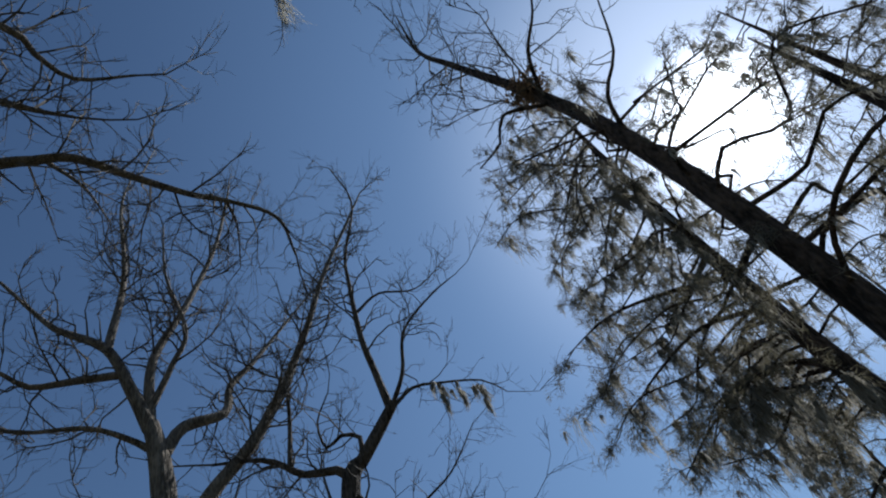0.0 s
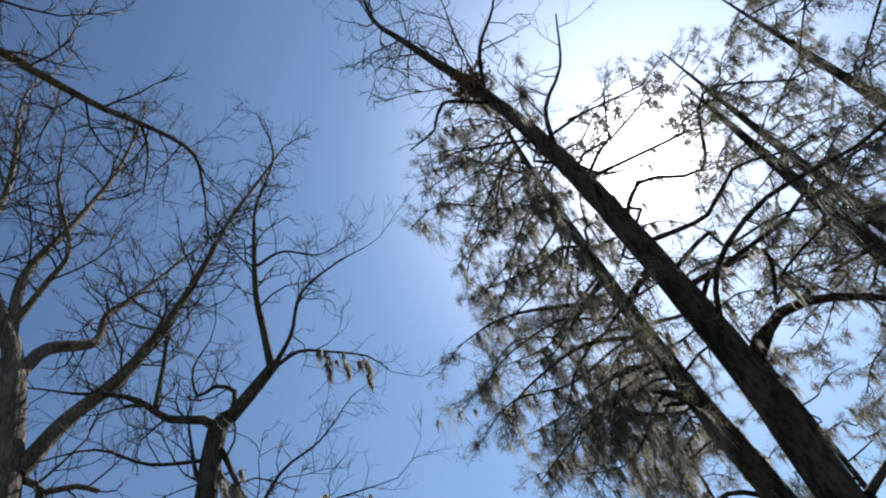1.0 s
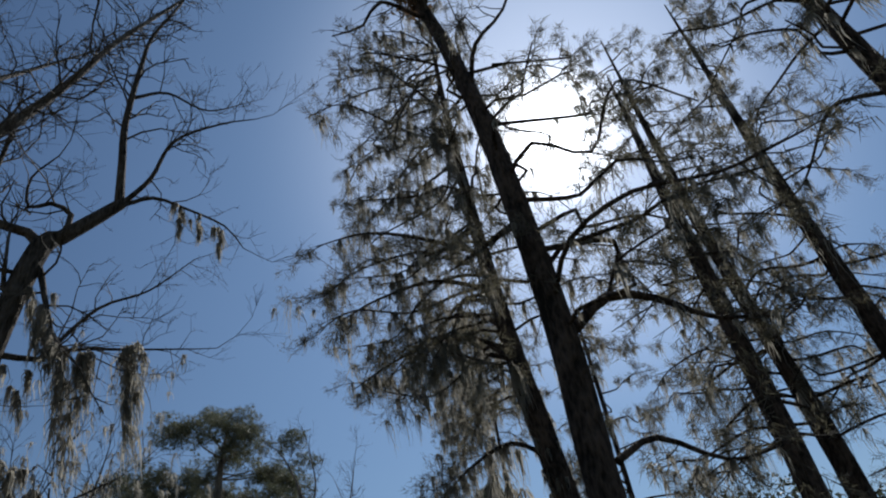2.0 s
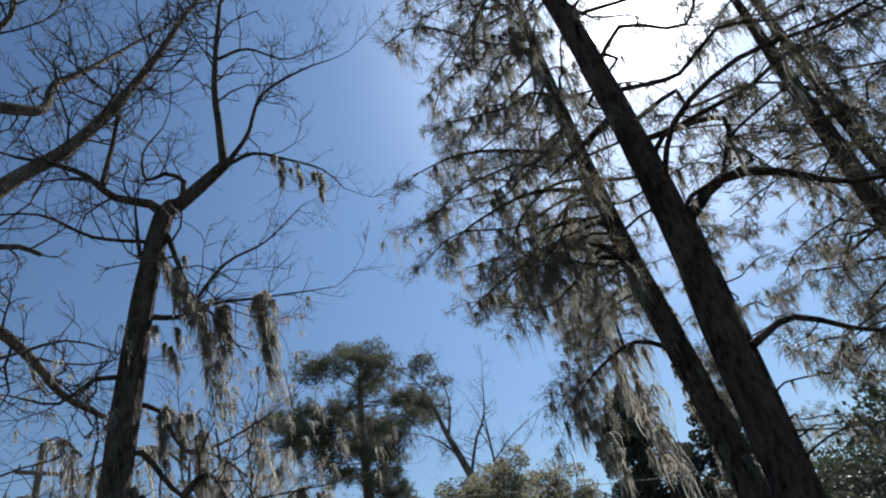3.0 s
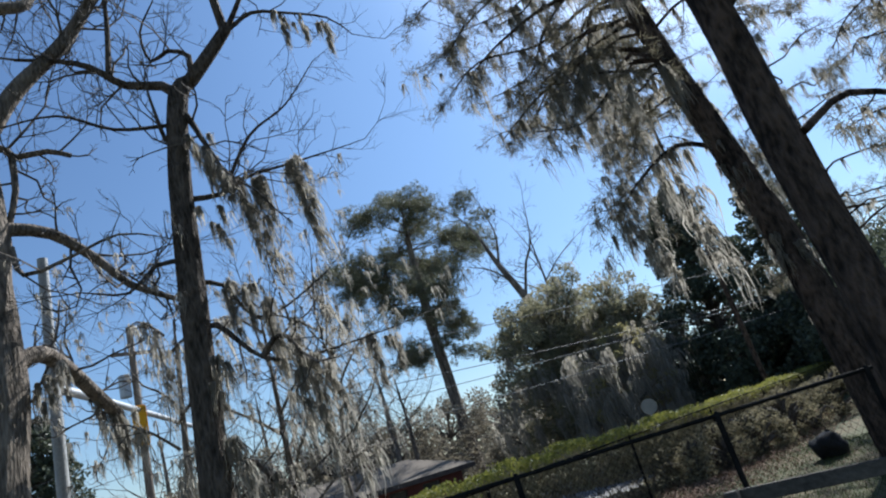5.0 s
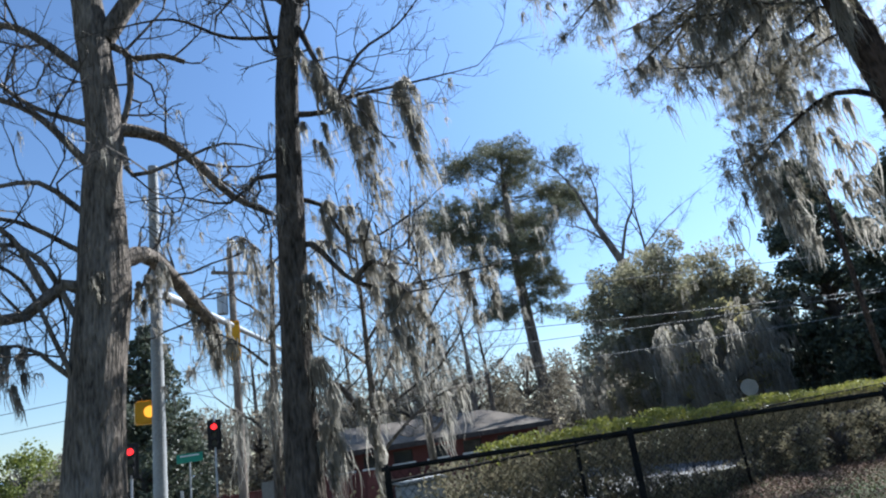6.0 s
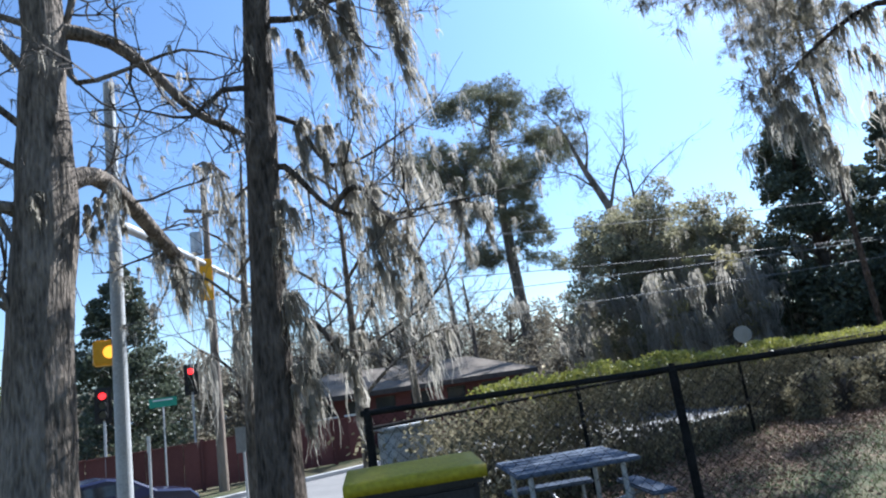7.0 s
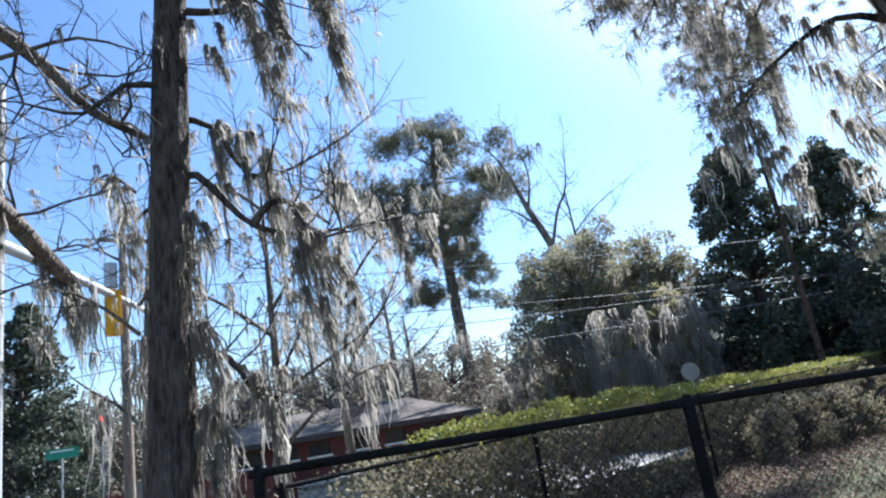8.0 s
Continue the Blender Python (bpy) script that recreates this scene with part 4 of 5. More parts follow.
conifer("cypress_tree", "moss-laden cypress behind a chain-link fence", P2, [0.34, 0.27, 0.25, 0.225, 0.2, 0.15, 0.09, 0.03], 7.0, 19.5, 60, lambda s: float(np.interp(s, [0, 0.1, 0.28, 0.55, 0.8, 1], [1.5, 2.8, 3.9, 4.1, 3.6, 1.0])), 73, 0.7, 1.15, 0.16, toward=(135, 0.72), bare=0.35, hlen=(0.25, 0.8), bundles=230, wrap=(2.6, 7.2, 70),
        extra=[([(8.4, 9.7, 8.8), (8.3, 11.0, 9.7), (8.1, 12.5, 9.6), (7.7, 13.7, 9.0)], 0.07), ([(8.38, 9.7, 9.3), (8.6, 11.2, 10.2), (8.7, 12.8, 9.8), (8.5, 14.2, 8.8)], 0.06), ([(8.45, 9.6, 7.8), (9.1, 11.0, 9.0), (9.7, 12.5, 9.2), (10.0, 13.7, 8.6)], 0.07), ([(8.5, 9.5, 7.2), (9.2, 10.8, 7.9), (9.6, 12.2, 8.1), (10.0, 13.4, 7.6)], 0.06), ([(8.4, 9.65, 8.6), (9.3, 11.2, 9.9), (9.7, 12.8, 10.4), (10.1, 13.9, 10.2)], 0.06), ([(8.65, 9.35, 5.7), (8.3, 10.0, 6.2), (7.9, 10.8, 6.0), (7.5, 11.6, 5.5)], 0.06), ([(8.35, 9.7, 10.6), (7.4, 10.6, 11.4), (6.4, 11.6, 12.0), (5.4, 12.5, 11.9)], 0.07), ([(8.45, 9.55, 8.0), (7.8, 10.3, 8.6), (6.9, 11.3, 8.5), (6.1, 12.2, 8.0)], 0.06), ([(8.35, 9.7, 9.6), (7.5, 10.6, 10.2), (6.5, 11.5, 10.0), (5.8, 12.1, 9.6)], 0.06)], drape=[(9.95 + (0.2 + 0.55 * (i % 7) / 6) * math.cos(2.4 * i), 13.6 + 0.75 * math.sin(2.4 * i), 10.3 - 0.055 * i) for i in range(76)] + [(7.55 + 0.035 * i, 11.5 - 0.05 * i, 5.7 - 0.1 * i - 0.25 * (i % 3)) for i in range(12)] + [(8.0 + 0.11 * (i % 5), 10.5 - 0.2 * (i % 4), 6.6 - 0.19 * i) for i in range(15)])
# the last three trees are added to throw shade on the yard
for i, (x, y, lean, h, seed) in enumerate([(12.6, 6.9, (0.0, 0.3), 17.0, 81), (14.6, 6.9, (-0.6, 0.5), 20, 97), (14.6, 5.0, (-0.2, 0.3), 19.5, 103), (10.5, 1.6, (0.2, 0.4), 18, 127), (17.0, 14.5, (0.1, 0.2), 15, 129), (20.0, 10.5, (0.2, 0.1), 16, 131), (18.4, 21.9, (0.0, 0.0), 20.5, 137)]):
    conifer("cypress_tree", "slender cypress with drooping boughs in a grove partly added for shade", [(x, y, 0.0), (x + lean[0] * 0.3, y + lean[1] * 0.3, 6), (x + lean[0], y + lean[1], 12), (x + lean[0] * 1.4, y + lean[1] * 1.4, h)], [0.1, 0.09, 0.07, 0.02] if i in (4, 6) else [0.27, 0.22, 0.15, 0.02], 12.5 if i == 6 else 4.6 if i == 4 else 5.5 if i < 3 else 9, h - 0.4, 44 if h > 19 else 34, lambda s: 3.0 - 2.2 * s * s, seed, {4: 0.9, 6: 1.1}.get(i, 0.5), 1.1, 0.1, bare=0.45, group="cypress grove")


# ---- trees beyond the yard ----
def limbs_auto(base, h, n, reach, seed, lo=0.35):
    rng = np.random.default_rng(seed)
    out = []
    for i in range(n):
        s = lo + (0.95 - lo) * i / max(1, n - 1)
        a = i * 2.4 + rng.uniform(-0.5, 0.5)
        p = np.array([base[0], base[1], base[2] + h * s])
        d = np.array([math.cos(a), math.sin(a), 0])
        ln = reach * rng.uniform(0.7, 1.1) * (1.1 - 0.5 * s)
        out.append(([p, p + d * ln * 0.35 + [0, 0, ln * 0.3], p + d * ln * 0.7 + [0, 0, ln * 0.5], p + d * ln + [0, 0, ln * rng.uniform(0.45, 1.0)]], 0.022 + 0.007 * ln, 0.01, 1))
    return out


def mossy_tree(label, base, h, reach, n, seed, hanks, hlen, name="gum_tree", lean=(0, 0), strands=26):
    top = (base[0] + lean[0], base[1] + lean[1], base[2] + h)
    mid = (base[0] + lean[0] * 0.3, base[1] + lean[1] * 0.3, base[2] + h * 0.5)
    tree, lines = bare_tree(name, label, base, [base, mid, top], [0.095, 0.07, 0.02], limbs_auto(base, h, n, reach, seed), seed, spacing=0.4, twig=1.3, levels=2, moss=150)
    rng = np.random.default_rng(seed + 9)
    pts = []
    for _ in range(hanks):
        ln = lines[rng.integers(len(lines))]
        pts.append(ln[rng.integers(len(ln) // 4, len(ln))])
    if pts:
        moss_part(tree, pts, rng.uniform(0.35, 1.0, len(pts)) * hlen, seed + 10, strands, 0.09, "moss", 0.011)
    return tree


mossy_tree("small bare tree veiled in long grey moss at the kerb", (1.9, 16.2, -0.6), 7.6, 2.3, 12, 131, 18, 1.6, lean=(-0.7, 0.2))
mossy_tree("thin bare tree hung with curtains of grey moss", (-1.25, 14.1, -0.45), 6.6, 1.7, 10, 137, 28, 2.0, lean=(0.2, 0.2))
mossy_tree("thin bare tree with trailing moss beside the verge", (0.6, 14.6, -0.5), 6.4, 2.3, 10, 139, 14, 1.6)
mossy_tree("far bare tree with moss at the street's far side", (4.0, 33.0, -0.6), 9.0, 4.0, 12, 149, 50, 2.0)
for i, (x, y, h, s) in enumerate([(7.4, 40.1, 9.5, 151), (10.0, 47, 9, 157), (3.5, 48, 10, 163), (-2.5, 45, 11, 167), (22.0, 43, 16, 173), (12.9, 60, 10, 179), (-6.5, 52, 11, 181), (0.5, 58, 12, 183)]):
    bare_tree("bare_tree", "distant leafless tree with grey spreading branches", (x, y, STREET), [(x, y, STREET), (x + 0.2, y, h * 0.5), (x, y, h)], [0.24, 0.16, 0.04], limbs_auto((x, y, STREET), h, 13, h * 0.42, s, 0.2), s, spacing=0.7, twig=1.6, levels=2, group="distant bare trees")

FAR = [(14.1, 45.9, STREET), (13.9, 45.95, 2.3), (13.7, 46, 6.7), (13.5, 46, 12.8), (13.6, 46, 18.7), (13.9, 45.9, 22.2)]
# paler bark and needles here imitate sunlit haze over the distance
conifer("pine_tree", "tall straight pine with a broad flat crown beyond the street", FAR, [0.5, 0.42, 0.4, 0.34, 0.22, 0.05], 9.0, 22.0, 52, lambda s: float(np.interp(s, [0, 0.25, 0.42, 0.55, 0.72, 0.88, 1], [3.4, 3.2, 5.0, 7.0, 6.6, 4.8, 1.8])), 191, 1.2, 0.0, -0.06, bark=BARK_GREY, needles=NEEDLES_FAR, nlen=0.22, nwid=0.02, puff=0.5)
bare_tree("bare_tree", "tall leaning leafless tree beside a pine", (21.5, 38.3, STREET), [(21.5, 38.3, STREET), (20.3, 38.9, 5), (18.56, 39.7, 10.9), (17.6, 40.16, 13.7), (16.9, 40.5, 16.3)], [0.4, 0.34, 0.26, 0.18, 0.08],
          [([(18.5, 39.7, 10.9), (19.2, 39.4, 13.2), (19.9, 39.0, 14.7), (20.3, 38.8, 17.5)], 0.12, 0.02, 1), ([(17.6, 40.16, 13.7), (18.0, 40.0, 16.0), (17.6, 40.2, 18.5)], 0.1, 0.02, 1), ([(16.9, 40.5, 16.3), (16.0, 40.8, 18.0), (14.8, 41.0, 19.0)], 0.08, 0.02, 1),
           ([(19.3, 39.3, 8.5), (20.6, 38.8, 11.0), (22.0, 38.0, 12.5)], 0.1, 0.02, 1), ([(18.0, 39.9, 12.4), (16.8, 40.3, 13.6), (15.4, 40.6, 14.2)], 0.08, 0.02, 1)], 197, spacing=0.4, twig=2.4, levels=2)


def broadleaf(name, label, base, h, clumps, leaves, size, material, seed, moss=0, mlen=1.6, group="", trunk_r=0.3, per=3, curtain=None):
    """clumps: function of a generator that gives a clump centre and its radius."""
    tree = thing(name, base, label, "tree", group)
    rng = np.random.default_rng(seed)
    b, line, r = trunk_buf([base, (base[0] + 0.1, base[1], base[2] + h * 0.35), (base[0], base[1], base[2] + h * 0.8)], [trunk_r, trunk_r * 0.8, 0.06], 10, 0.5, 0.06, seed)
    part("trunk", rel(tree, b), BARK_TWIG, tree, smooth=True)
    pts, tubes, hang = [], [], []
    for c, rad in clumps(rng):
        c = np.array(c)
        v = rng.normal(size=(leaves, 3))
        v /= np.linalg.norm(v, axis=1, keepdims=True)
        v *= (rng.uniform(0.25, 1.0, (leaves, 1)) ** 0.5) * rad * np.array([1, 1, 0.75])
        pts.append(c + v)
        i = int(np.argmin(np.abs(line[:, 2] - (c[2] - 0.4 * np.linalg.norm(c[:2] - np.array(base[:2]))))))
        s = line[i]
        tubes.append([s, s + (c - s) * 0.35 + [0, 0, 0.2], s + (c - s) * 0.7 + [0, 0, 0.2], c])
        if rng.uniform() < moss:
            for _ in range(per):
                hang.append(c + rng.normal(size=3) * rad * 0.5 - [0, 0, rad * 0.4])
    lb = Buf()
    lb.tubes(np.array(tubes), np.tile(np.array([0.07, 0.05, 0.03, 0.012]), (len(tubes), 1)), 4)
    part("limb_growth", rel(tree, lb), BARK_TWIG, tree, kind="stuff")
    part("crown", rel(tree, leaf_buf(np.concatenate(pts), seed + 1, size)), material, tree, kind="stuff")
    if hang:
        moss_part(tree, hang, rng.uniform(0.4, 1.0, len(hang)) * mlen, seed + 2, 16, 0.16, "moss", 0.018)
    if curtain:
        n, rx, ry, z0, z1 = curtain
        a = rng.uniform(0, 2 * math.pi, n)
        q = rng.uniform(0.8, 1.12, n)
        on = np.stack([base[0] + np.cos(a) * rx * q, base[1] + np.sin(a) * ry * q, rng.uniform(z0, z1, n)], -1)
        moss_part(tree, on, rng.uniform(0.8, 2.4, n), seed + 4, 16, 0.12, "moss", 0.022)
    return tree


def dome(cx, cy, cz, rx, ry, rz, n, r):
    def clumps(rng):
        for _ in range(n):
            v = unit(rng.normal(size=3))
            q = rng.uniform(0.45, 1.0) ** 0.5
            yield (cx + v[0] * rx * q, cy + v[1] * ry * q, max(0.2, cz + v[2] * rz * q)), r * rng.uniform(0.6, 1.25)
    return clumps


def crowned(cx, cy, z0, z1, rx, ry, n, r):
    """An uneven crown of several rounded heads, fuller above, with clumps scattered lower down."""
    def clumps(rng):
        heads = [(rng.uniform(-0.6, 0.6), rng.uniform(-0.6, 0.6), rng.uniform(0.42, 0.7), rng.uniform(0.32, 0.5)) for _ in range(8)] + [(0.1, 0, 0.74, 0.4)]
        for i in range(n):
            if i % 3 == 2:
                v = unit(rng.normal(size=3)) * rng.uniform(0.5, 1.0)
                yield (cx + v[0] * rx, cy + v[1] * ry, z0 + (z1 - z0) * rng.uniform(0.0, 0.5)), r * rng.uniform(0.6, 1.0)
                continue
            hx, hy, hz, hr = heads[rng.integers(len(heads))]
            v = unit(rng.normal(size=3)) * rng.uniform(0.3, 1.0) ** 0.5 * hr
            yield (cx + (hx + v[0]) * rx, cy + (hy + v[1]) * ry, z0 + (z1 - z0) * (hz + v[2] * 0.6)), r * rng.uniform(0.5, 1.15)
    return clumps


def cone(cx, cy, z0, z1, rad, n, r):
    def clumps(rng):
        for _ in range(n):
            s = rng.uniform() ** 1.25
            a = rng.uniform(0, 2 * math.pi)
            q = rad * (1 - s) ** 0.6 * rng.uniform(0.4, 1.05)
            yield (cx + math.cos(a) * q, cy + math.sin(a) * q, z0 + (z1 - z0) * s), r * rng.uniform(0.6, 1.2) * (1.1 - 0.5 * s)
    return clumps


broadleaf("live_oak", "wide olive-green live oak hung with pale moss", (18.6, 37.2, STREET), 9, crowned(18.9, 37.0, 0.6, 11.9, 5.6, 4.2, 330, 0.85), 150, 0.13, LEAF_OAK, 211, 0.6, 2.2, per=2, curtain=(150, 5.2, 4.2, 1.6, 5.6))
broadleaf("live_oak", "smaller yellowish oak with trailing moss behind a hedge", (17.9, 31.0, STREET), 6, crowned(18.2, 31.0, 2.2, 7.0, 2.7, 2.4, 60, 0.6), 100, 0.10, LEAF_OLIVE, 223, 1.0, 2.4, per=3, curtain=(190, 2.9, 2.5, 1.6, 5.4))
broadleaf("live_oak", "grey-green live oak draped in moss", (21.6, 33.5, STREET), 8, crowned(21.6, 33.8, 0.6, 11.2, 3.4, 3.0, 160, 0.8), 170, 0.12, LEAF_OAK, 227, 0.8, 2.2, per=2, curtain=(110, 3.2, 3.0, 1.6, 6.5))
broadleaf("magnolia_tree", "tall dense dark-green magnolia with a conical crown", (25.6, 31.8, STREET), 13, cone(25.6, 31.8, 0.3, 13.6, 5.0, 400, 0.75), 130, 0.16, LEAF_DARK, 229, trunk_r=0.4)
broadleaf("magnolia_tree", "dark-green magnolia with an open ragged crown", (29.4, 29.0, STREET), 12, cone(29.4, 29.0, 0.6, 12.6, 4.2, 250, 0.75), 120, 0.16, LEAF_DARK, 231, trunk_r=0.3)
broadleaf("magnolia_tree", "dark glossy evergreen standing beyond the corner", (-10.4, 38.8, STREET), 9, cone(-10.2, 38.8, 0.2, 10.0, 3.4, 190, 0.8), 130, 0.16, LEAF_DARK, 233, trunk_r=0.3)
broadleaf("magnolia_tree", "broad dark evergreen filling the edge of the grove", (29.5, 25.0, STREET), 7, dome(29.2, 24.0, 2.8, 5.6, 6.0, 4.2, 210, 1.1), 150, 0.17, LEAF_DARK, 239, trunk_r=0.3)
broadleaf("magnolia_tree", "low dark evergreen thicket below taller magnolias", (26.5, 30.0, STREET), 5, dome(26.6, 30.0, 1.8, 5.2, 3.4, 3.4, 150, 0.9), 130, 0.16, LEAF_DARK, 243, trunk_r=0.2)
for i, (x, y, h, r) in enumerate([(-27.5, 56, 5.2, 2.6), (-24.0, 57, 6.2, 2.6), (-21.0, 58.5, 5.6, 2.6), (-31, 55, 5.6, 2.8)]):
    broadleaf("shrub", "sunlit yellow-green shrub row far down the street", (x, y, STREET), h * 0.7, dome(x, y, h * 0.45, r, r, h * 0.5, 40, 1.0), 90, 0.2, LEAF_YELLOW, 241 + i, group="far shrubs")
for i, (x, y, h, r) in enumerate([(13.8, 9.0, 5.5, 2.2), (15.5, 4.6, 5.0, 2.4), (18.5, 11.5, 6.5, 3.0), (17.5, 7.6, 5.5, 2.5), (16.5, 0.5, 5.5, 2.6)]):
    broadleaf("evergreen_shrub", "dark evergreen understorey shrub among cypress trunks", (x, y, YARD), h * 0.7, dome(x, y, h * 0.45, r, r, h * 0.5, 46, 0.85), 120, 0.12, LEAF_DARK, 281 + i, 0.3, 1.2, group="understorey shrubs")
for i, (x, y, h, r) in enumerate([(4.5, 44, 6.8, 3.2), (9.0, 50, 7.8, 4.0), (-1.5, 43, 6.0, 3.2), (15, 55, 8.5, 4.5), (0.5, 52, 7.5, 4.5), (21, 58, 9, 5), (16.5, 43.5, 6.5, 4.5), (22.5, 41, 7, 4), (-5.5, 46, 6.0, 3.4), (-10.5, 47, 6.6, 3.6), (-15.5, 47, 5.0, 3.2)]):
    broadleaf("shrub", "dull brown-green thicket behind a low building", (x, y, STREET), h * 0.7, dome(x, y, h * 0.4, r, 2.2, h * 0.55, 64, 1.0), 100, 0.17, LEAF_THICKET, 261 + i, group="thicket")


# ---- fences and hedge ----
def chain_fence(label, a, b, top, posts, material, wire_r=0.0013, pitch=0.075, post_r=0.026, rail_r=0.019):
    a, b = np.array(a, float), np.array(b, float)
    ln = np.linalg.norm(b - a)
    u = (b - a) / ln
    fence = thing("chain_link_fence", (a[0], a[1], YARD), label, "fence", kind="")
    at = lambda s, z: np.array([*(a + u * s), z])
    z0 = YARD - 0.02
    for s in posts:
        pb = Buf()
        pb.cyl(at(s, z0 - 0.2), at(s, top - 0.01), post_r, sides=12)
        pb.cyl(at(s, top - 0.015), at(s, top + 0.035), post_r * 1.15, post_r * 0.6, sides=12)
        part("post", rel(fence, pb), material, fence, smooth=False)
    rb = Buf()
    rb.cyl(at(0, top), at(ln, top), rail_r, sides=10, rings=20)
    part("top_rail", rel(fence, rb), material, fence, smooth=True)
    h = top - z0 - 0.04
    n = int((ln + h) / pitch)
    lines = []
    for i in range(n):
        for sgn in (1, -1):
            s0 = i * pitch - (h if sgn > 0 else 0)
            s1 = s0 + sgn * h if sgn > 0 else s0 - h
            c0, c1 = (s0, s1)
            z_a, z_b = z0 + 0.02, top - 0.02
            lo, hi = min(c0, c1), max(c0, c1)
            if hi <= 0 or lo >= ln:
                continue
            t0 = (np.clip(c0, 0, ln) - c0) / (c1 - c0)
            t1 = (np.clip(c1, 0, ln) - c0) / (c1 - c0)
            side = np.array([-u[1], u[0], 0]) * 0.004 * sgn
            p0, p1 = at(c0 + (c1 - c0) * t0, z_a + (z_b - z_a) * t0) + side, at(c0 + (c1 - c0) * t1, z_a + (z_b - z_a) * t1) + side
            lines.append([p0, p1])
    mb = Buf()
    mb.tubes(np.array(lines), np.full((len(lines), 2), wire_r), 3)
    part("wire_mesh", rel(fence, mb), material, fence, "woven diamond wire mesh", kind="stuff")
    return fence


chain_fence("black chain-link fence with round steel posts on the lawn", (0.27, 7.03), (5.31, 5.702), 1.7, (0.04, 1.88, 3.72, 5.16), BLACK_STEEL)
chain_fence("dark chain-link fence with an ivy hedge behind it", (0.39, 9.19), (27.2, 26.62), 1.5, (0.05, 3.35, 8.3, 13.2, 18.2, 23.2, 28.0, 31.9), BLACK_STEEL, pitch=0.12, wire_r=0.0016)


def build_hedge():
    rng = np.random.default_rng(301)
    u = np.array([0.838, 0.545])
    nrm = np.array([-0.545, 0.838])
    base = np.array([0.39, 9.19])
    hedge = thing("ivy_hedge", (base[0], base[1], YARD), "unkempt hedge with sunlit yellow-green ivy along its top", "hedge")

    def spots(s, o, z):
        return np.stack([base[0] + u[0] * s + nrm[0] * o, base[1] + u[1] * s + nrm[1] * o, z], -1)

    def holes(s, z):
        low = 0.66 - 0.095 * (s - 6.4)
        return ((s > 6.0) & (s < 10.2) & (z > low) & (z < low + 0.2)) | ((s > 16) & (s < 24) & (z > 0.15) & (z < 0.4))

    n = 19000
    s = rng.uniform(1.7, 31, n)
    o = rng.normal(size=n) * 0.13 + 0.22
    crest = np.interp(s, [1.7, 2.2, 3.2, 6, 15, 31], [1.58, 1.7, 1.78, 1.72, 1.62, 1.58]) + 0.04 * np.sin(s * 1.3) + 0.05 * np.sin(s * 3.1 + 1) + 0.04 * np.sin(s * 7.7)
    z = crest - np.abs(rng.normal(size=n)) * 0.1
    part("ivy_top", rel(hedge, leaf_buf(spots(s, o, z), 302, 0.042)), LEAF_HEDGE, hedge, "bright yellow-green ivy leaves", kind="stuff")
    n = 100000
    s = rng.uniform(1.2, 31, n)
    o = rng.normal(size=n) * 0.25 + 0.55
    z = YARD + rng.uniform(0.02, 1.45, n)
    clump = np.sin(s * 2.3) + np.sin(s * 5.1 + 2) + np.sin(z * 7 + s) + rng.normal(size=n) * 0.8
    keep = clump + 0.6 * (z - 0.6) - 4.5 * holes(s, z) > -1.7
    part("foliage", rel(hedge, leaf_buf(spots(s, o, z)[keep], 303, 0.046)), LEAF_BODY, hedge, "dull olive hedge leaves", kind="stuff")
    n = 30000
    s = rng.uniform(1.2, 31, n)
    o = rng.normal(size=n) * 0.4 + 1.5
    z = YARD + rng.uniform(-0.1, 1.2, n)
    keep = ~((s > 5.8) & (s < 12.5) & (z > 0.3)) & ~((s > 15) & (z > 0.2))
    part("undergrowth", rel(hedge, leaf_buf(spots(s, o, z)[keep], 305, 0.06)), LEAF_BODY, hedge, "brownish tangle behind the hedge", kind="stuff")
    tw = Twigs(304)
    for s in np.arange(1.2, 31, 0.085):
        q = base + u * s + nrm * (rng.normal() * 0.16 + 0.4)
        tw.grow((q[0], q[1], YARD - 0.05), (rng.normal() * 0.25, rng.normal() * 0.25, 1), rng.uniform(0.8, 1.5), 0.009, 1, up=0.05, every=0.2)
    part("stem_growth", rel(hedge, tw.buf()), BARK_TWIG, hedge, "grey woody stems", kind="stuff")


build_hedge()


def build_scrub():
    for i, (x, y, h, r) in enumerate([(8.9, 14.1, 0.75, 0.55), (10.0, 14.6, 1.0, 0.8), (11.3, 14.9, 0.95, 0.9), (12.7, 15.3, 1.15, 0.95), (14.2, 16.0, 1.1, 1.0), (15.9, 16.8, 1.2, 1.1)]):
        g = float(ground_z(x, y))
        broadleaf("shrub", "low tangled olive-brown scrub at the foot of a hedge", (x, y, g), h * 0.8, dome(x, y, g + h * 0.5, r, r * 0.7, h * 0.55, 26, 0.28), 110, 0.05, LEAF_BODY, 331 + i, group="hedge scrub", trunk_r=0.03)


build_scrub()


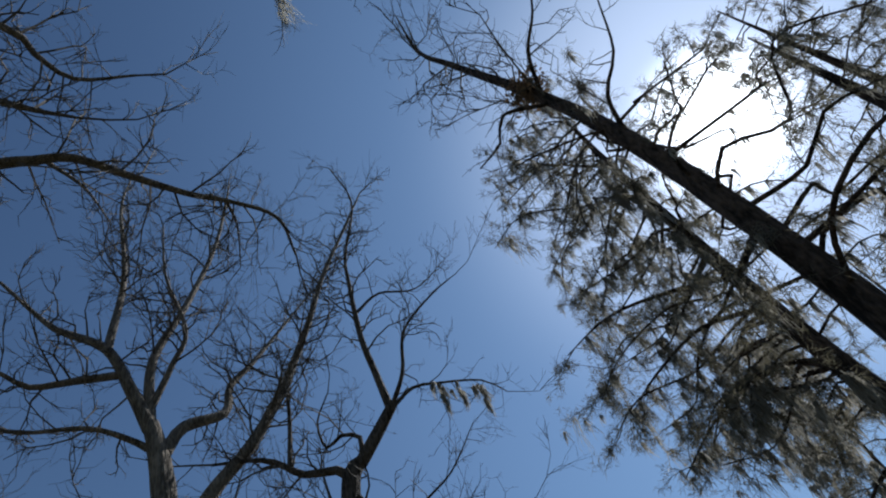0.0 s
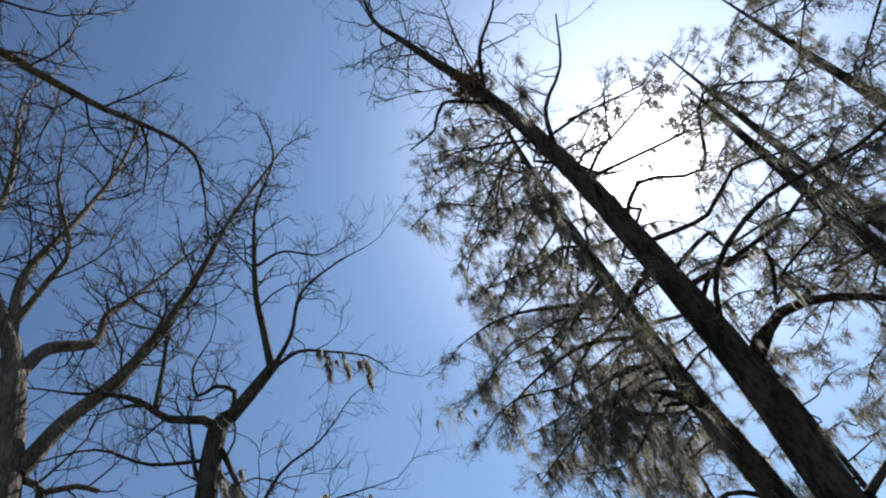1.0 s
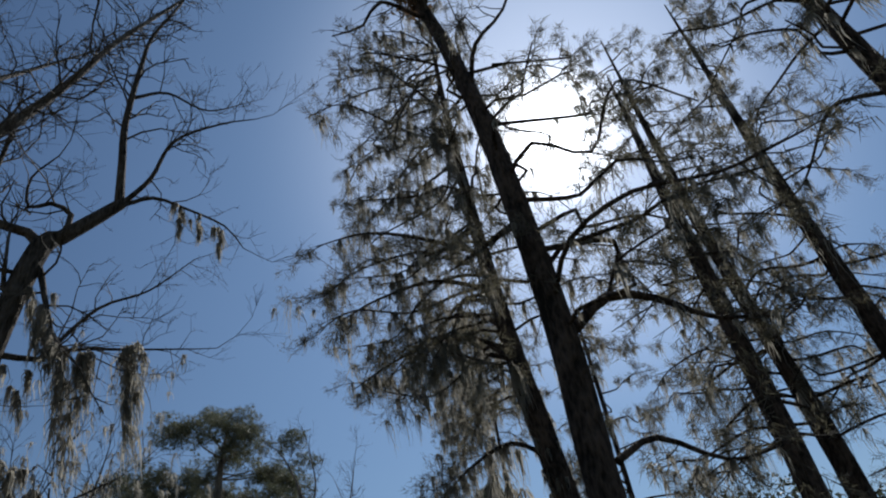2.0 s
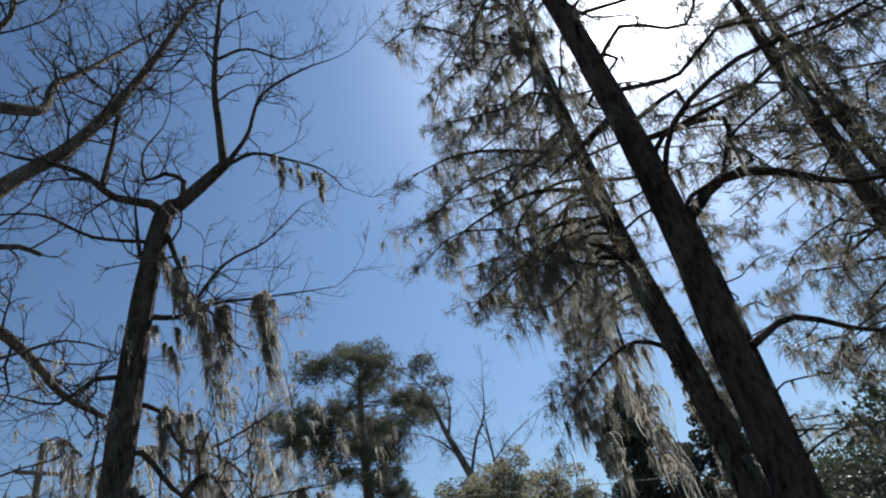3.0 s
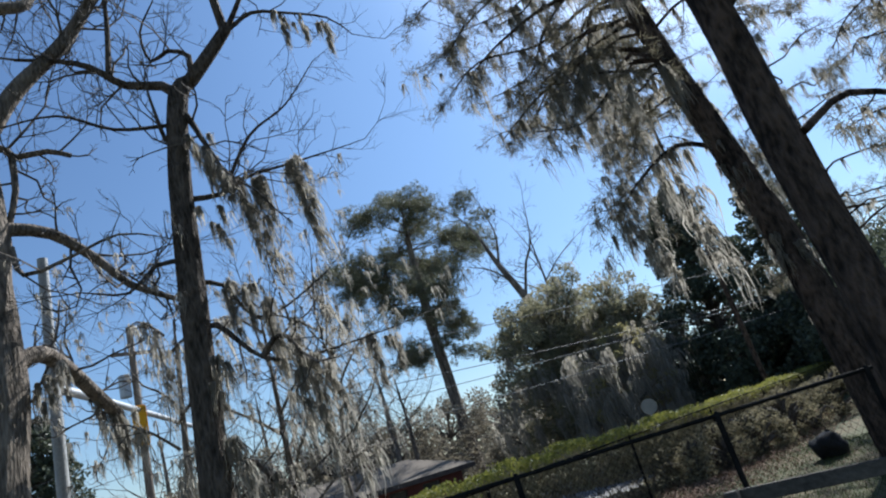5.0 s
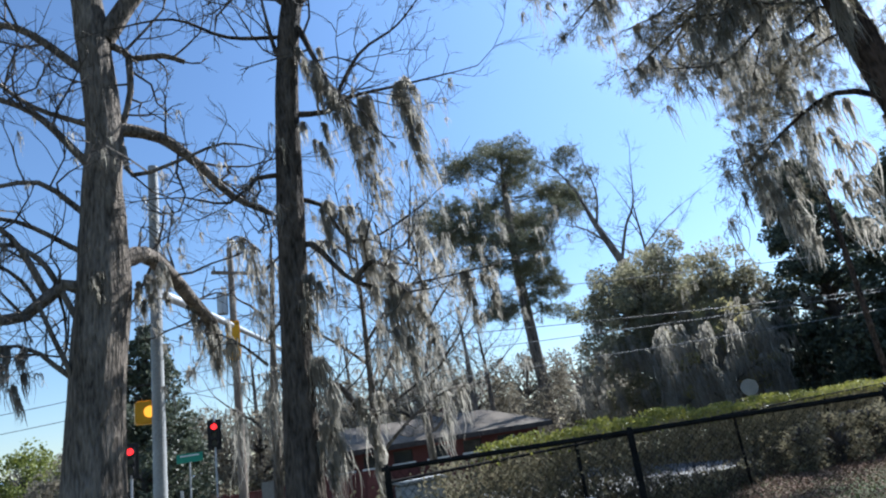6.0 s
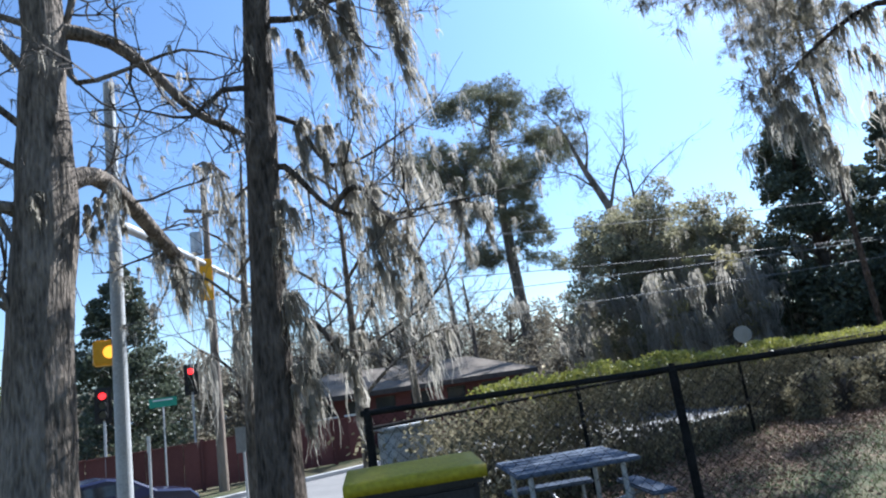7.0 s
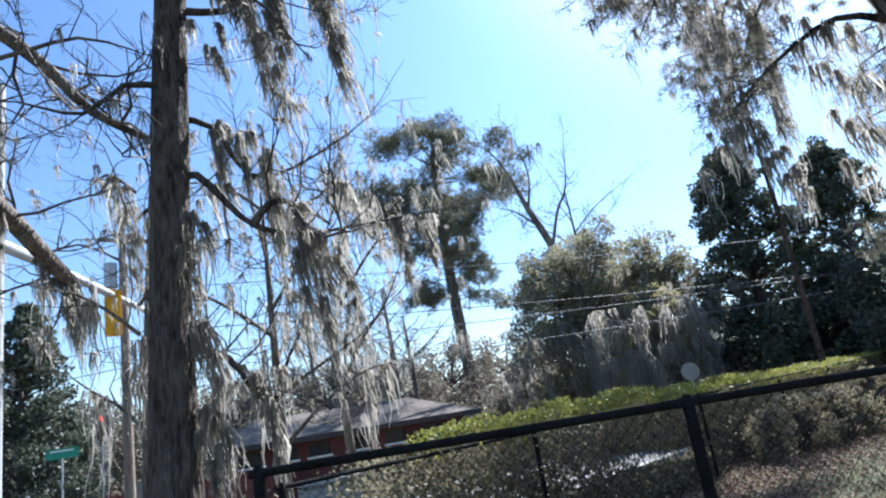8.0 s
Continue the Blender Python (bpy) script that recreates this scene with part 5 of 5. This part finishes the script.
def build_litter():
    rng = np.random.default_rng(311)
    n = 30000
    s, o = rng.uniform(2.5, 22, n), rng.normal(size=n) * 0.75 - 0.9
    x, y = 0.39 + 0.838 * s - 0.545 * o, 9.19 + 0.545 * s + 0.838 * o
    p = np.stack([x, y, ground_z(x, y) + 0.02 + rng.uniform(0, 0.05, n)], -1)
    b = leaf_buf(p, 312, 0.036, 0.55)
    tagged(part("leaf_litter", b, LEAF_MULCH, None, "brown fallen leaves lying under the hedge"), category="leaves", kind="stuff")
    n = 5000
    x, y = rng.uniform(-6, 11, n), rng.uniform(4.5, 13, n)
    p = np.stack([x, y, ground_z(x, y) + 0.015], -1)
    tagged(part("leaf_litter", leaf_buf(p, 313, 0.032, 0.6), LEAF_MULCH, None, "scattered dry leaves on the lawn"), category="leaves", kind="stuff")
    n = 60000
    x, y = rng.uniform(-3, 12, n), rng.uniform(6.0, 15, n)
    a = rng.uniform(0, 6.28, n)
    g = np.stack([x, y, ground_z(x, y)], -1)
    h = rng.uniform(0.03, 0.08, n)
    w = np.stack([np.cos(a), np.sin(a), 0 * a], -1) * 0.004
    tip = g + np.stack([rng.normal(size=n) * 0.02, rng.normal(size=n) * 0.02, h], -1)
    gb = Buf()
    gb.add(np.stack([g - w, g + w, tip], 1).reshape(-1, 3), np.arange(3 * n).reshape(-1, 3))
    tagged(part("grass", gb, GRASS, None, "short rough winter lawn grass"), category="grass", kind="stuff")


build_litter()


# ---- yard things ----
def turned(ob, deg):
    ob.rotation_euler = (0, 0, radians(deg))
    return ob


def build_bin():
    t = turned(thing("wheeled_bin", (0.49, 6.57, YARD), "black wheeled refuse bin with a yellow lid beside the fence", "bin"), -4)
    bm = bmesh.new()
    bmesh.ops.create_cube(bm, size=1)
    for v in bm.verts:
        k = 1.0 if v.co.z > 0 else 0.86
        v.co = Vector((v.co.x * 0.64 * k, v.co.y * 0.46 * k, 0.1 + (v.co.z + 0.5) * 1.06))
    bmesh.ops.bevel(bm, geom=bm.edges[:], offset=0.03, segments=2, affect="EDGES")
    b = Buf()
    b.bm(bm)
    part("body", b, BIN_BLACK, t)
    b = Buf()
    b.box((-0.34, -0.25, 1.15), (0.34, 0.25, 1.19), bevel=0.012)
    part("rim", b, BIN_BLACK, t)
    bm = bmesh.new()
    bmesh.ops.create_grid(bm, x_segments=10, y_segments=8, size=0.5)
    for v in bm.verts:
        x, y = v.co.x, v.co.y
        v.co = Vector((x * 0.72, y * 0.54, 1.235 + 0.02 * (y + 0.5) + 0.012 * (1 - (2 * x) ** 4) * (1 - (2 * y) ** 4)))
    ret = bmesh.ops.extrude_face_region(bm, geom=bm.faces[:])
    for v in [g for g in ret["geom"] if isinstance(g, bmesh.types.BMVert)]:
        v.co.z -= 0.055
    bmesh.ops.recalc_face_normals(bm, faces=bm.faces[:])
    b = Buf()
    b.bm(bm)
    part("lid", b, YELLOW_LID, t, "domed yellow plastic lid", True)
    b = Buf()
    b.cyl((-0.28, 0.28, 1.1), (0.28, 0.28, 1.1), 0.016)
    part("handle", b, BIN_BLACK, t)
    for x in (-0.27, 0.27):
        w = Buf()
        w.cyl((x - 0.03, 0.2, 0.1), (x + 0.03, 0.2, 0.1), 0.1, sides=18)
        part("wheel", w, RUBBER, t)


def build_table():
    t = turned(thing("picnic_table", (2.16, 9.02, YARD), "blue-grey coated steel picnic table with four attached seats", "table"), -4)
    for y in (-0.42, -0.21, 0.0, 0.21, 0.42):
        b = Buf()
        b.box((-0.56, y - 0.1, 0.775), (0.56, y + 0.1, 0.812), bevel=0.012)
        part("tabletop_plank", b, TABLE_BLUE, t)
    for k in range(4):
        turn = pose(0, 0, 0, 0, 0, 90 * k)
        b = Buf()
        b.box((-0.46, -0.86, 0.45), (0.46, -0.62, 0.488), turn, 0.016)
        part("bench_seat", b, TABLE_BLUE, t)
        for x in (-0.36, 0.36):
            b = Buf()
            b.cyl(turn @ Vector((x, -0.74, 0.45)), turn @ Vector((x, -0.74, -0.02)), 0.02)
            part("bench_leg", b, GALV, t)
        b = Buf()
        b.cyl(turn @ Vector((-0.42, -0.42, 0.775)), turn @ Vector((-0.42, -0.42, -0.02)), 0.024)
        part("leg", b, GALV, t)
        b = Buf()
        b.cyl(turn @ Vector((0, 0, 0.3)), turn @ Vector((0, -0.74, 0.43)), 0.016)
        part("brace", b, GALV, t)


def build_wood_rail():
    t = thing("rail_fence", (3.12, 5.4, YARD), "low weathered wooden rail fence, darkened in colour for shade", "fence")
    d = unit((0.62, -0.78, 0))
    for s in (0.08, 2.0, 3.9):
        b = Buf()
        p = d * s
        b.box((-0.045, -0.045, -0.15), (0.045, 0.045, 1.07), Matrix.Translation(p) @ pose(0, 0, 0, 0, 0, -51), 0.008)
        part("post", b, WOOD_GREY, t)
    for z in (0.7, 1.01):
        b = Buf()
        b.box((0, -0.02, z - 0.05), (4.0, 0.02, z + 0.05), pose(0, 0, 0, 0, 0, -51.5) @ Matrix.Translation((0, 0.08, 0)), 0.006)
        part("rail", b, WOOD_GREY, t)


def build_cabinet():
    t = turned(thing("utility_cabinet", (0.95, 11.3, YARD), "grey weathered metal utility cabinet behind the fence corner", "cabinet"), 8)
    b = Buf()
    b.box((-0.3, -0.25, 0.0), (0.3, 0.25, 1.21), bevel=0.04)
    part("body", b, POLE_GREY, t)
    b = Buf()
    b.box((-0.25, -0.263, 0.12), (0.25, -0.253, 1.1), bevel=0.003)
    part("door", b, GALV, t)
    b = Buf()
    b.box((-0.34, -0.29, 1.2), (0.34, 0.29, 1.24), bevel=0.012)
    part("lid", b, POLE_GREY, t)


build_bin()
build_table()
build_wood_rail()
build_cabinet()


def build_mound():
    t = thing("rubbish_bag", (10.05, 11.55, YARD), "dark full plastic rubbish bag on leaf litter", "bag")
    bm = bmesh.new()
    bmesh.ops.create_icosphere(bm, subdivisions=3, radius=0.27)
    for v in bm.verts:
        k = 1 + 0.4 * noise.noise(v.co * 5) + 0.2 * noise.noise(v.co * 13)
        v.co = Vector((v.co.x * k * 1.2, v.co.y * k, max(0.0, v.co.z * k * 0.9 + 0.2)))
    b = Buf()
    b.bm(bm)
    part("bag", b, SOOT, t, smooth=True)
    b = Buf()
    b.cyl((0.05, 0, 0.36), (0.11, 0.02, 0.45), 0.03, 0.055, 7)
    part("knot", b, SOOT, t)


build_mound()


# ---- street things ----
def signal_head(parent, at, deg, lit, housing, back=False):
    """Three-light signal; its front looks along local -y."""
    m = Matrix.Translation(at) @ pose(0, 0, 0, 0, 0, deg)
    b = Buf()
    b.box((-0.17, -0.1, -0.53), (0.17, 0.1, 0.53), m, 0.025)
    h = part("housing", b, housing, parent)
    if lit:
        b = Buf()
        b.box((-0.29, 0.1, -0.66), (0.29, 0.115, 0.66), m, 0.004)
        part("backplate", b, housing, h)
    for i, z in enumerate((0.34, 0.0, -0.34)):
        b = Buf()
        b.cyl(m @ Vector((0, -0.105, z)), m @ Vector((0, -0.125, z)), 0.125, sides=18)
        part("lens", b, RED_LIGHT if (i == 0 and lit) else LENS_OFF, h, "lit red light" if (i == 0 and lit) else "")
        v = Buf()
        ang = np.linspace(radians(-20), radians(200), 10)
        pts = []
        for a in ang:
            for d in (0.105, 0.3):
                pts.append(m @ Vector((math.cos(a) * 0.15, -d, z + math.sin(a) * 0.15)))
        v.add([p[:] for p in pts], [f for j in range(9) for f in ([2 * j, 2 * j + 1, 2 * j + 3], [2 * j, 2 * j + 3, 2 * j + 2])])
        part("visor", v, housing, h)
    return h


POLE = (-3.47, 15.26)


def build_signal_pole():
    t = thing("traffic_signal_pole", (*POLE, -0.6), "tall grey signal pole with a mast arm and yellow signals", "traffic signal")
    b = Buf()
    b.cyl((*POLE, -0.62), (*POLE, 8.34), 0.135, 0.1, 18, 12)
    part("pole", rel(t, b), POLE_GREY, t, smooth=True)
    b = Buf()
    b.cyl((*POLE, -0.62), (*POLE, -0.45), 0.22, 0.2, 18)
    part("base_plate", rel(t, b), POLE_GREY, t)
    line, share = curve_pts([(*POLE, 5.55), (-3.15, 17.3, 5.62), (-2.1, 23.7, 5.7), (-1.5, 27.5, 5.75)], 0.6)
    b = Buf()
    b.tubes(line[None], np.linspace(0.1, 0.05, len(line))[None], 12, True)
    part("mast_arm", rel(t, b), GALV, t, "pale galvanised mast arm", True)
    o = Vector((*POLE, -0.6))
    signal_head(t, Vector((-2.72, 19.9, 5.25)) - o, 200, False, SIGNAL_YELLOW)
    b = Buf()
    b.box((-0.2, -0.15, -0.22), (0.2, 0.15, 0.22), Matrix.Translation(Vector((-3.74, 15.4, 3.2)) - o) @ pose(0, 0, 0, 0, 0, 20), 0.03)
    part("pedestrian_signal", b, SIGNAL_YELLOW, t, "yellow pedestrian signal box")
    b = Buf()
    m = Matrix.Translation(Vector((-3.74, 15.4, 3.2)) - o) @ pose(0, 0, 0, 0, 0, 20)
    b.cyl(m @ Vector((0.06, -0.152, 0)), m @ Vector((0.06, -0.162, 0)), 0.11, sides=20)
    part("lens", b, AMBER, t, "lit amber light")
    b = Buf()
    b.cyl((POLE[0] - 0.3, 15.35, 3.1), (*POLE, 3.1), 0.025)
    part("bracket", rel(t, b), GALV, t)


build_signal_pole()


def far_signal(x, y, z, post, deg, seed):
    t = thing("traffic_signal", (x, y, STREET), "black three-light signal showing red across the junction", "traffic signal", "red signals")
    signal_head(t, (0, 0, z - STREET), deg, True, SIGNAL_BLACK)
    b = Buf()
    if post:
        b.cyl((0, 0.14, 0), (0, 0.14, z - STREET), 0.05)
        part("post", b, GALV, t)
    else:
        b.cyl((0, 0.1, 0), (0, 0.1, z - STREET + 0.9), 0.045)
        part("post", b, GALV, t)
    return t


far_signal(-5.71, 32.65, 3.55, False, 8, 1)
far_signal(-8.3, 29.6, 2.85, True, 12, 2)


def post_sign(name, label, x, y, z, w, h, front, deg, bars=0):
    g = float(ground_z(x, y)) if y < 15 else STREET
    t = turned(thing(name, (x, y, g), label, "sign"), deg)
    b = Buf()
    b.cyl((0, 0.03, -0.1), (0, 0.03, z - g + h * 0.4), 0.026, sides=10)
    part("post", b, GALV, t)
    b = Buf()
    b.box((-w / 2, -0.006, z - g - h / 2), (w / 2, 0.002, z - g + h / 2), bevel=0.002)
    plate = part("plate", b, front, t)
    for i in range(bars):
        b = Buf()
        zz = z - g + h * (0.25 - 0.25 * i)
        b.box((-w * 0.36, -0.01, zz - h * 0.07), (w * 0.36, -0.0065, zz + h * 0.07))
        part("lettering_bar", b, SIGN_WHITE if front is SIGN_GREEN else TRIM_DARK, plate)
    return t


post_sign("street_sign", "green street-name blade on a slim galvanised post", -5.0, 24.6, 2.5, 0.8, 0.28, SIGN_GREEN, 6, 1)
post_sign("road_sign", "pale upright sign plate on a steel post", -1.72, 17.0, 1.3, 0.3, 0.5, SIGN_BACK, 10)
post_sign("sign_post", "bare slim galvanised post at the kerb", -3.36, 16.4, 1.5, 0.06, 0.3, GALV, 0)


def build_round_sign():
    t = turned(thing("round_sign", (13.05, 21.64, STREET), "round pale sign seen from behind above the hedge", "sign"), -30)
    b = Buf()
    b.cyl((0, 0, 2.58), (0, 0.01, 2.58), 0.27, sides=28)
    part("disc", b, SIGN_BACK, t)
    b = Buf()
    b.cyl((0, 0.04, -0.1), (0, 0.04, 2.7), 0.03)
    part("post", b, GALV, t)


build_round_sign()


def build_utility_pole():
    x, y = -3.68, 26.5
    t = thing("utility_pole", (x, y, STREET), "weathered wooden utility pole with a crossarm", "utility pole")
    b = Buf()
    b.cyl((0, 0, -0.2), (0, 0, 10.7), 0.17, 0.11, 14, 8)
    part("pole", b, WOOD_POLE, t, smooth=True)
    b = Buf()
    b.box((-0.75, -0.16, 9.6), (0.75, -0.04, 9.72), pose(0, 0, 0, 0, 0, 25), 0.01)
    part("crossarm", b, WOOD_POLE, t)
    for s in (-0.65, -0.25, 0.25, 0.65):
        b = Buf()
        b.cyl(pose(0, 0, 0, 0, 0, 25) @ Vector((s, -0.1, 9.72)), pose(0, 0, 0, 0, 0, 25) @ Vector((s, -0.1, 9.92)), 0.05, 0.03, 8)
        part("insulator", b, GALV, t)
    b = Buf()
    b.cyl((-0.35, -0.1, 8.1), (-0.35, -0.1, 8.9), 0.2, sides=14)
    part("transformer", b, GALV, t)
    x2 = thing("utility_pole", (46, 26, STREET), "far wooden utility pole carrying street cables", "utility pole")
    b = Buf()
    b.cyl((0, 0, -0.2), (0, 0, 9.5), 0.17, 0.11, 14, 8)
    part("pole", b, WOOD_POLE, x2, smooth=True)


build_utility_pole()


def cable(a, b, sag, r, material, label):
    s = np.linspace(0, 1, 40)[:, None]
    p = np.array(a) * (1 - s) + np.array(b) * s
    p[:, 2] -= sag * 4 * s[:, 0] * (1 - s[:, 0])
    k = Buf()
    k.tubes(p[None], np.full((1, 40), r), 5)
    tagged(part("overhead_cable", k, material, None, label, True), category="cable", group="street cables")


# three of these cables carry the painted sunlit tone
for z0, z1, y0, mt in [(6.0, 5.0, 26.5, WIRE), (7.4, 7.1, 26.5, WIRE_LIT), (4.0, 5.1, 26.5, WIRE_LIT), (5.1, 5.55, 26.5, WIRE_LIT)]:
    cable((-3.68, y0, z0), (46, 26, z1 + 0.5), 0.5, 0.016, mt, "dark cable strung along the street" if mt is WIRE else "cable strung along the street, coloured pale as if sunlit")
for z0, z1 in [(9.0, 8.0), (5.6, 6.0), (4.9, 5.2)]:
    cable((-3.68, 26.5, z0), (-60, 44, z1), 0.8, 0.013, WIRE, "dark cable running down the street")


def build_car():
    t = turned(thing("parked_car", (-5.6, 20.0, STREET), "dark navy saloon car standing on the street", "car"), 28)
    prof = [(-2.2, 0.35), (-2.22, 0.75), (-1.9, 0.93), (-1.2, 0.98), (-0.75, 1.3), (0.2, 1.36), (0.75, 1.24), (1.25, 0.93), (2.0, 0.8), (2.2, 0.6), (2.18, 0.32)]
    b = Buf()
    v, f = [], []
    ys = (-0.86, -0.8, 0.8, 0.86)
    for y in ys:
        for x, z in prof:
            k = 0.0 if abs(y) > 0.83 else 0.05
            inset = 0.86 if z > 1.1 else 1.0
            v.append((x, y * inset, z + (k if z > 0.5 else -k)))
    n = len(prof)
    for r in range(3):
        for i in range(n):
            a, c = r * n + i, r * n + (i + 1) % n
            f += [[a, c, c + n], [a, c + n, a + n]]
    for r in (0, 3):
        for i in range(1, n - 1):
            tri = [r * n, r * n + i, r * n + i + 1]
            f.append(tri if r else tri[::-1])
    b.add(v, f)
    body = part("body", b, CAR_NAVY, t)
    for s in (-1, 1):
        g = Buf()
        y = s * 0.792
        q = [(-1.05, y, 1.02), (-0.66, y * 0.96, 1.27), (0.6, y * 0.96, 1.25), (1.02, y, 1.02)]
        g.add([(x, yy + s * 0.012, z) for x, yy, z in q] + [(x, yy - s * 0.01, z) for x, yy, z in q], [[0, 1, 2], [0, 2, 3], [4, 6, 5], [4, 7, 6]])
        part("side_window", g, CAR_GLASS, t)
        for x in (-1.4, 1.4):
            w = Buf()
            w.cyl((x, s * 0.72, 0.32), (x, s * 0.88, 0.32), 0.32, sides=24)
            wheel = part("wheel", w, RUBBER, t)
            r = Buf()
            r.cyl((x, s * 0.875, 0.32), (x, s * 0.89, 0.32), 0.2, sides=18)
            part("rim", r, RIM, wheel)
        h = Buf()
        h.box((2.1, s * 0.62 - 0.16, 0.6), (2.21, s * 0.62 + 0.16, 0.72), bevel=0.02)
        part("headlight", h, RIM, t)
    g = Buf()
    g.add([(1.22, -0.7, 0.985), (1.22, 0.7, 0.985), (0.78, 0.6, 1.275), (0.78, -0.6, 1.275)], [[0, 1, 2], [0, 2, 3]])
    g.vs = [v + np.array([0.02, 0, 0.03]) for v in g.vs]
    part("windscreen", g, CAR_GLASS, t)


build_car()


def build_red_wall():
    a, b2 = np.array([-16.0, 24.2]), np.array([1.2, 29.6])
    ln = np.linalg.norm(b2 - a)
    u = (b2 - a) / ln
    ang = math.degrees(math.atan2(u[1], u[0]))
    t = turned(thing("board_wall", (a[0], a[1], STREET), "dark red boarded wall along the far side of the street", "wall"), ang)
    n = int(ln / 0.6)
    rng = np.random.default_rng(401)
    k = Buf()
    k.box((0, -0.02, 0), (0.585, 0.02, 1.55), bevel=0.006)
    me = k.mesh("board", WALL_RED)
    for i in range(n):
        ob = new("board", me)
        ob.parent = t
        ob.location = (i * 0.6, rng.uniform(-0.006, 0.006), 0.06 + rng.uniform(-0.01, 0.01))
    for i in range(0, n + 1, 4):
        p = Buf()
        p.box((i * 0.6 - 0.06, -0.08, 0), (i * 0.6 + 0.06, 0.08, 1.74), bevel=0.008)
        part("post", p, WALL_RED, t)
    p = Buf()
    p.box((0, -0.05, 1.615), (ln, 0.05, 1.66), bevel=0.006)
    part("cap_rail", p, WALL_RED, t)


build_red_wall()


def build_house():
    t = turned(thing("brick_building", (-1.3, 31.9, STREET), "low red brick building with a grey shingled roof", "building"), 6)
    w, d, h = 10.4, 6.0, 2.45
    bays = [(0.6, 1.5), (1.95, 2.85), (3.3, 4.2), (4.9, 5.8), (6.6, 7.5), (8.3, 9.2)]
    for i, (x0, x1) in enumerate([(0, 0.6), (1.5, 1.95), (2.85, 3.3), (4.2, 4.9), (5.8, 6.6), (7.5, 8.3), (9.2, w)]):
        b = Buf()
        b.box((x0, 0, 0), (x1, 0.22, h))
        part("brick_pier", b, BRICK_RED, t)
    for x0, x1 in bays:
        for z0, z1 in ((0, 1.7), (2.25, h)):
            b = Buf()
            b.box((x0, 0, z0), (x1, 0.22, z1))
            part("brick_panel", b, BRICK_RED, t)
        win = new("window")
        win.parent = t
        b = Buf()
        b.box((x0 + 0.02, 0.1, 1.72), (x1 - 0.02, 0.12, 2.23))
        part("pane", b, CAR_GLASS, win)
        b = Buf()
        for bx in ((x0, 0.06, 1.7, x0 + 0.05, 0.14, 2.2), (x1 - 0.05, 0.06, 1.7, x1, 0.14, 2.2), (x0, 0.06, 2.2, x1, 0.14, 2.25)):
            b.box(bx[:3], bx[3:])
        part("window_frame", b, TRIM_DARK, win)
        b = Buf()
        b.box((x0 - 0.08, -0.06, 1.63), (x1 + 0.08, 0.1, 1.71), bevel=0.006)
        part("window_sill", b, WHITE_PAINT, win)
    for box in (((0, 0.22, 0), (0.22, d, h)), ((w - 0.22, 0.22, 0), (w, d, h)), ((0.22, d - 0.22, 0), (w - 0.22, d, h))):
        b = Buf()
        b.box(*box)
        part("side_wall", b, BRICK_RED, t)
    b = Buf()
    o = 0.55
    v = [(-o, -o, h), (w + o, -o, h), (w + o, d + o, h), (-o, d + o, h), (1.6, d / 2, h + 1.05), (w - 1.6, d / 2, h + 1.05)]
    v += [(x, y, z + 0.12) for x, y, z in v]
    up = [[6, 7, 11], [6, 11, 10], [7, 8, 11], [8, 9, 10], [8, 10, 11], [9, 6, 10]]
    b.add(v, up + [[0, 2, 1], [0, 3, 2]] + [f for i in range(4) for f in ([i, (i + 1) % 4, (i + 1) % 4 + 6], [i, (i + 1) % 4 + 6, i + 6])])
    part("roof", b, ROOF, t)
    b = Buf()
    b.box((-o - 0.02, -o - 0.04, h - 0.1), (w + o + 0.02, -o, h + 0.1))
    part("fascia", b, TRIM_DARK, t)
    b = Buf()
    b.box((w * 0.62, d * 0.4, h + 0.6), (w * 0.62 + 0.5, d * 0.4 + 0.5, h + 1.5), bevel=0.01)
    part("chimney", b, BRICK_RED, t)


build_house()


# ---- woods far off ----
def build_far_woods():
    rng = np.random.default_rng(501)
    pts, tr = [], []
    for i in range(260):
        a = radians(rng.uniform(-62, 80))
        d = rng.uniform(75, 125)
        x, y = d * math.sin(a), 10 + d * math.cos(a)
        h = rng.uniform(6.0, 12.0) * (0.7 if -0.55 < a < -0.2 else 1.0)
        n = 230
        v = rng.normal(size=(n, 3))
        v /= np.linalg.norm(v, axis=1, keepdims=True)
        v *= rng.uniform(0.3, 1.0, (n, 1)) ** 0.5 * np.array([4.2, 3.0, h * 0.5])
        pts.append(np.array([x, y, STREET + h * 0.52]) + v)
        tr.append([(x, y, STREET), (x + rng.normal() * 0.4, y, h * 0.5), (x + rng.normal(), y, h * 1.1)])
    b = leaf_buf(np.concatenate(pts), 502, 0.5)
    tagged(part("far_woods", b, LEAF_FAR, None, "hazy grey-brown winter woods along the horizon"), category="woods", kind="stuff")
    k = Buf()
    k.tubes(np.array(tr), np.tile(np.array([0.2, 0.14, 0.04]), (len(tr), 1)), 5)
    tagged(part("far_trunks", k, BARK_TWIG, None, "thin bare trunks within far woods"), category="woods", kind="stuff")


build_far_woods()


def build_nest():
    rng = np.random.default_rng(521)
    t = thing("squirrel_nest", (4.86, 6.5, 13.9), "ball of dry brown leaves lodged on a bare upper trunk", "nest")
    p = rng.normal(size=(500, 3)) * np.array([0.2, 0.2, 0.16])
    part("leaf_ball", leaf_buf(p, 522, 0.09), LEAF_DRY, t, kind="stuff")
    tw = Twigs(523)
    for _ in range(24):
        tw.grow(rng.normal(size=3) * 0.1, rng.normal(size=3), 0.4, 0.006, 0)
    part("stick_frame", tw.buf(), BARK_TWIG, t, kind="stuff")


build_nest()
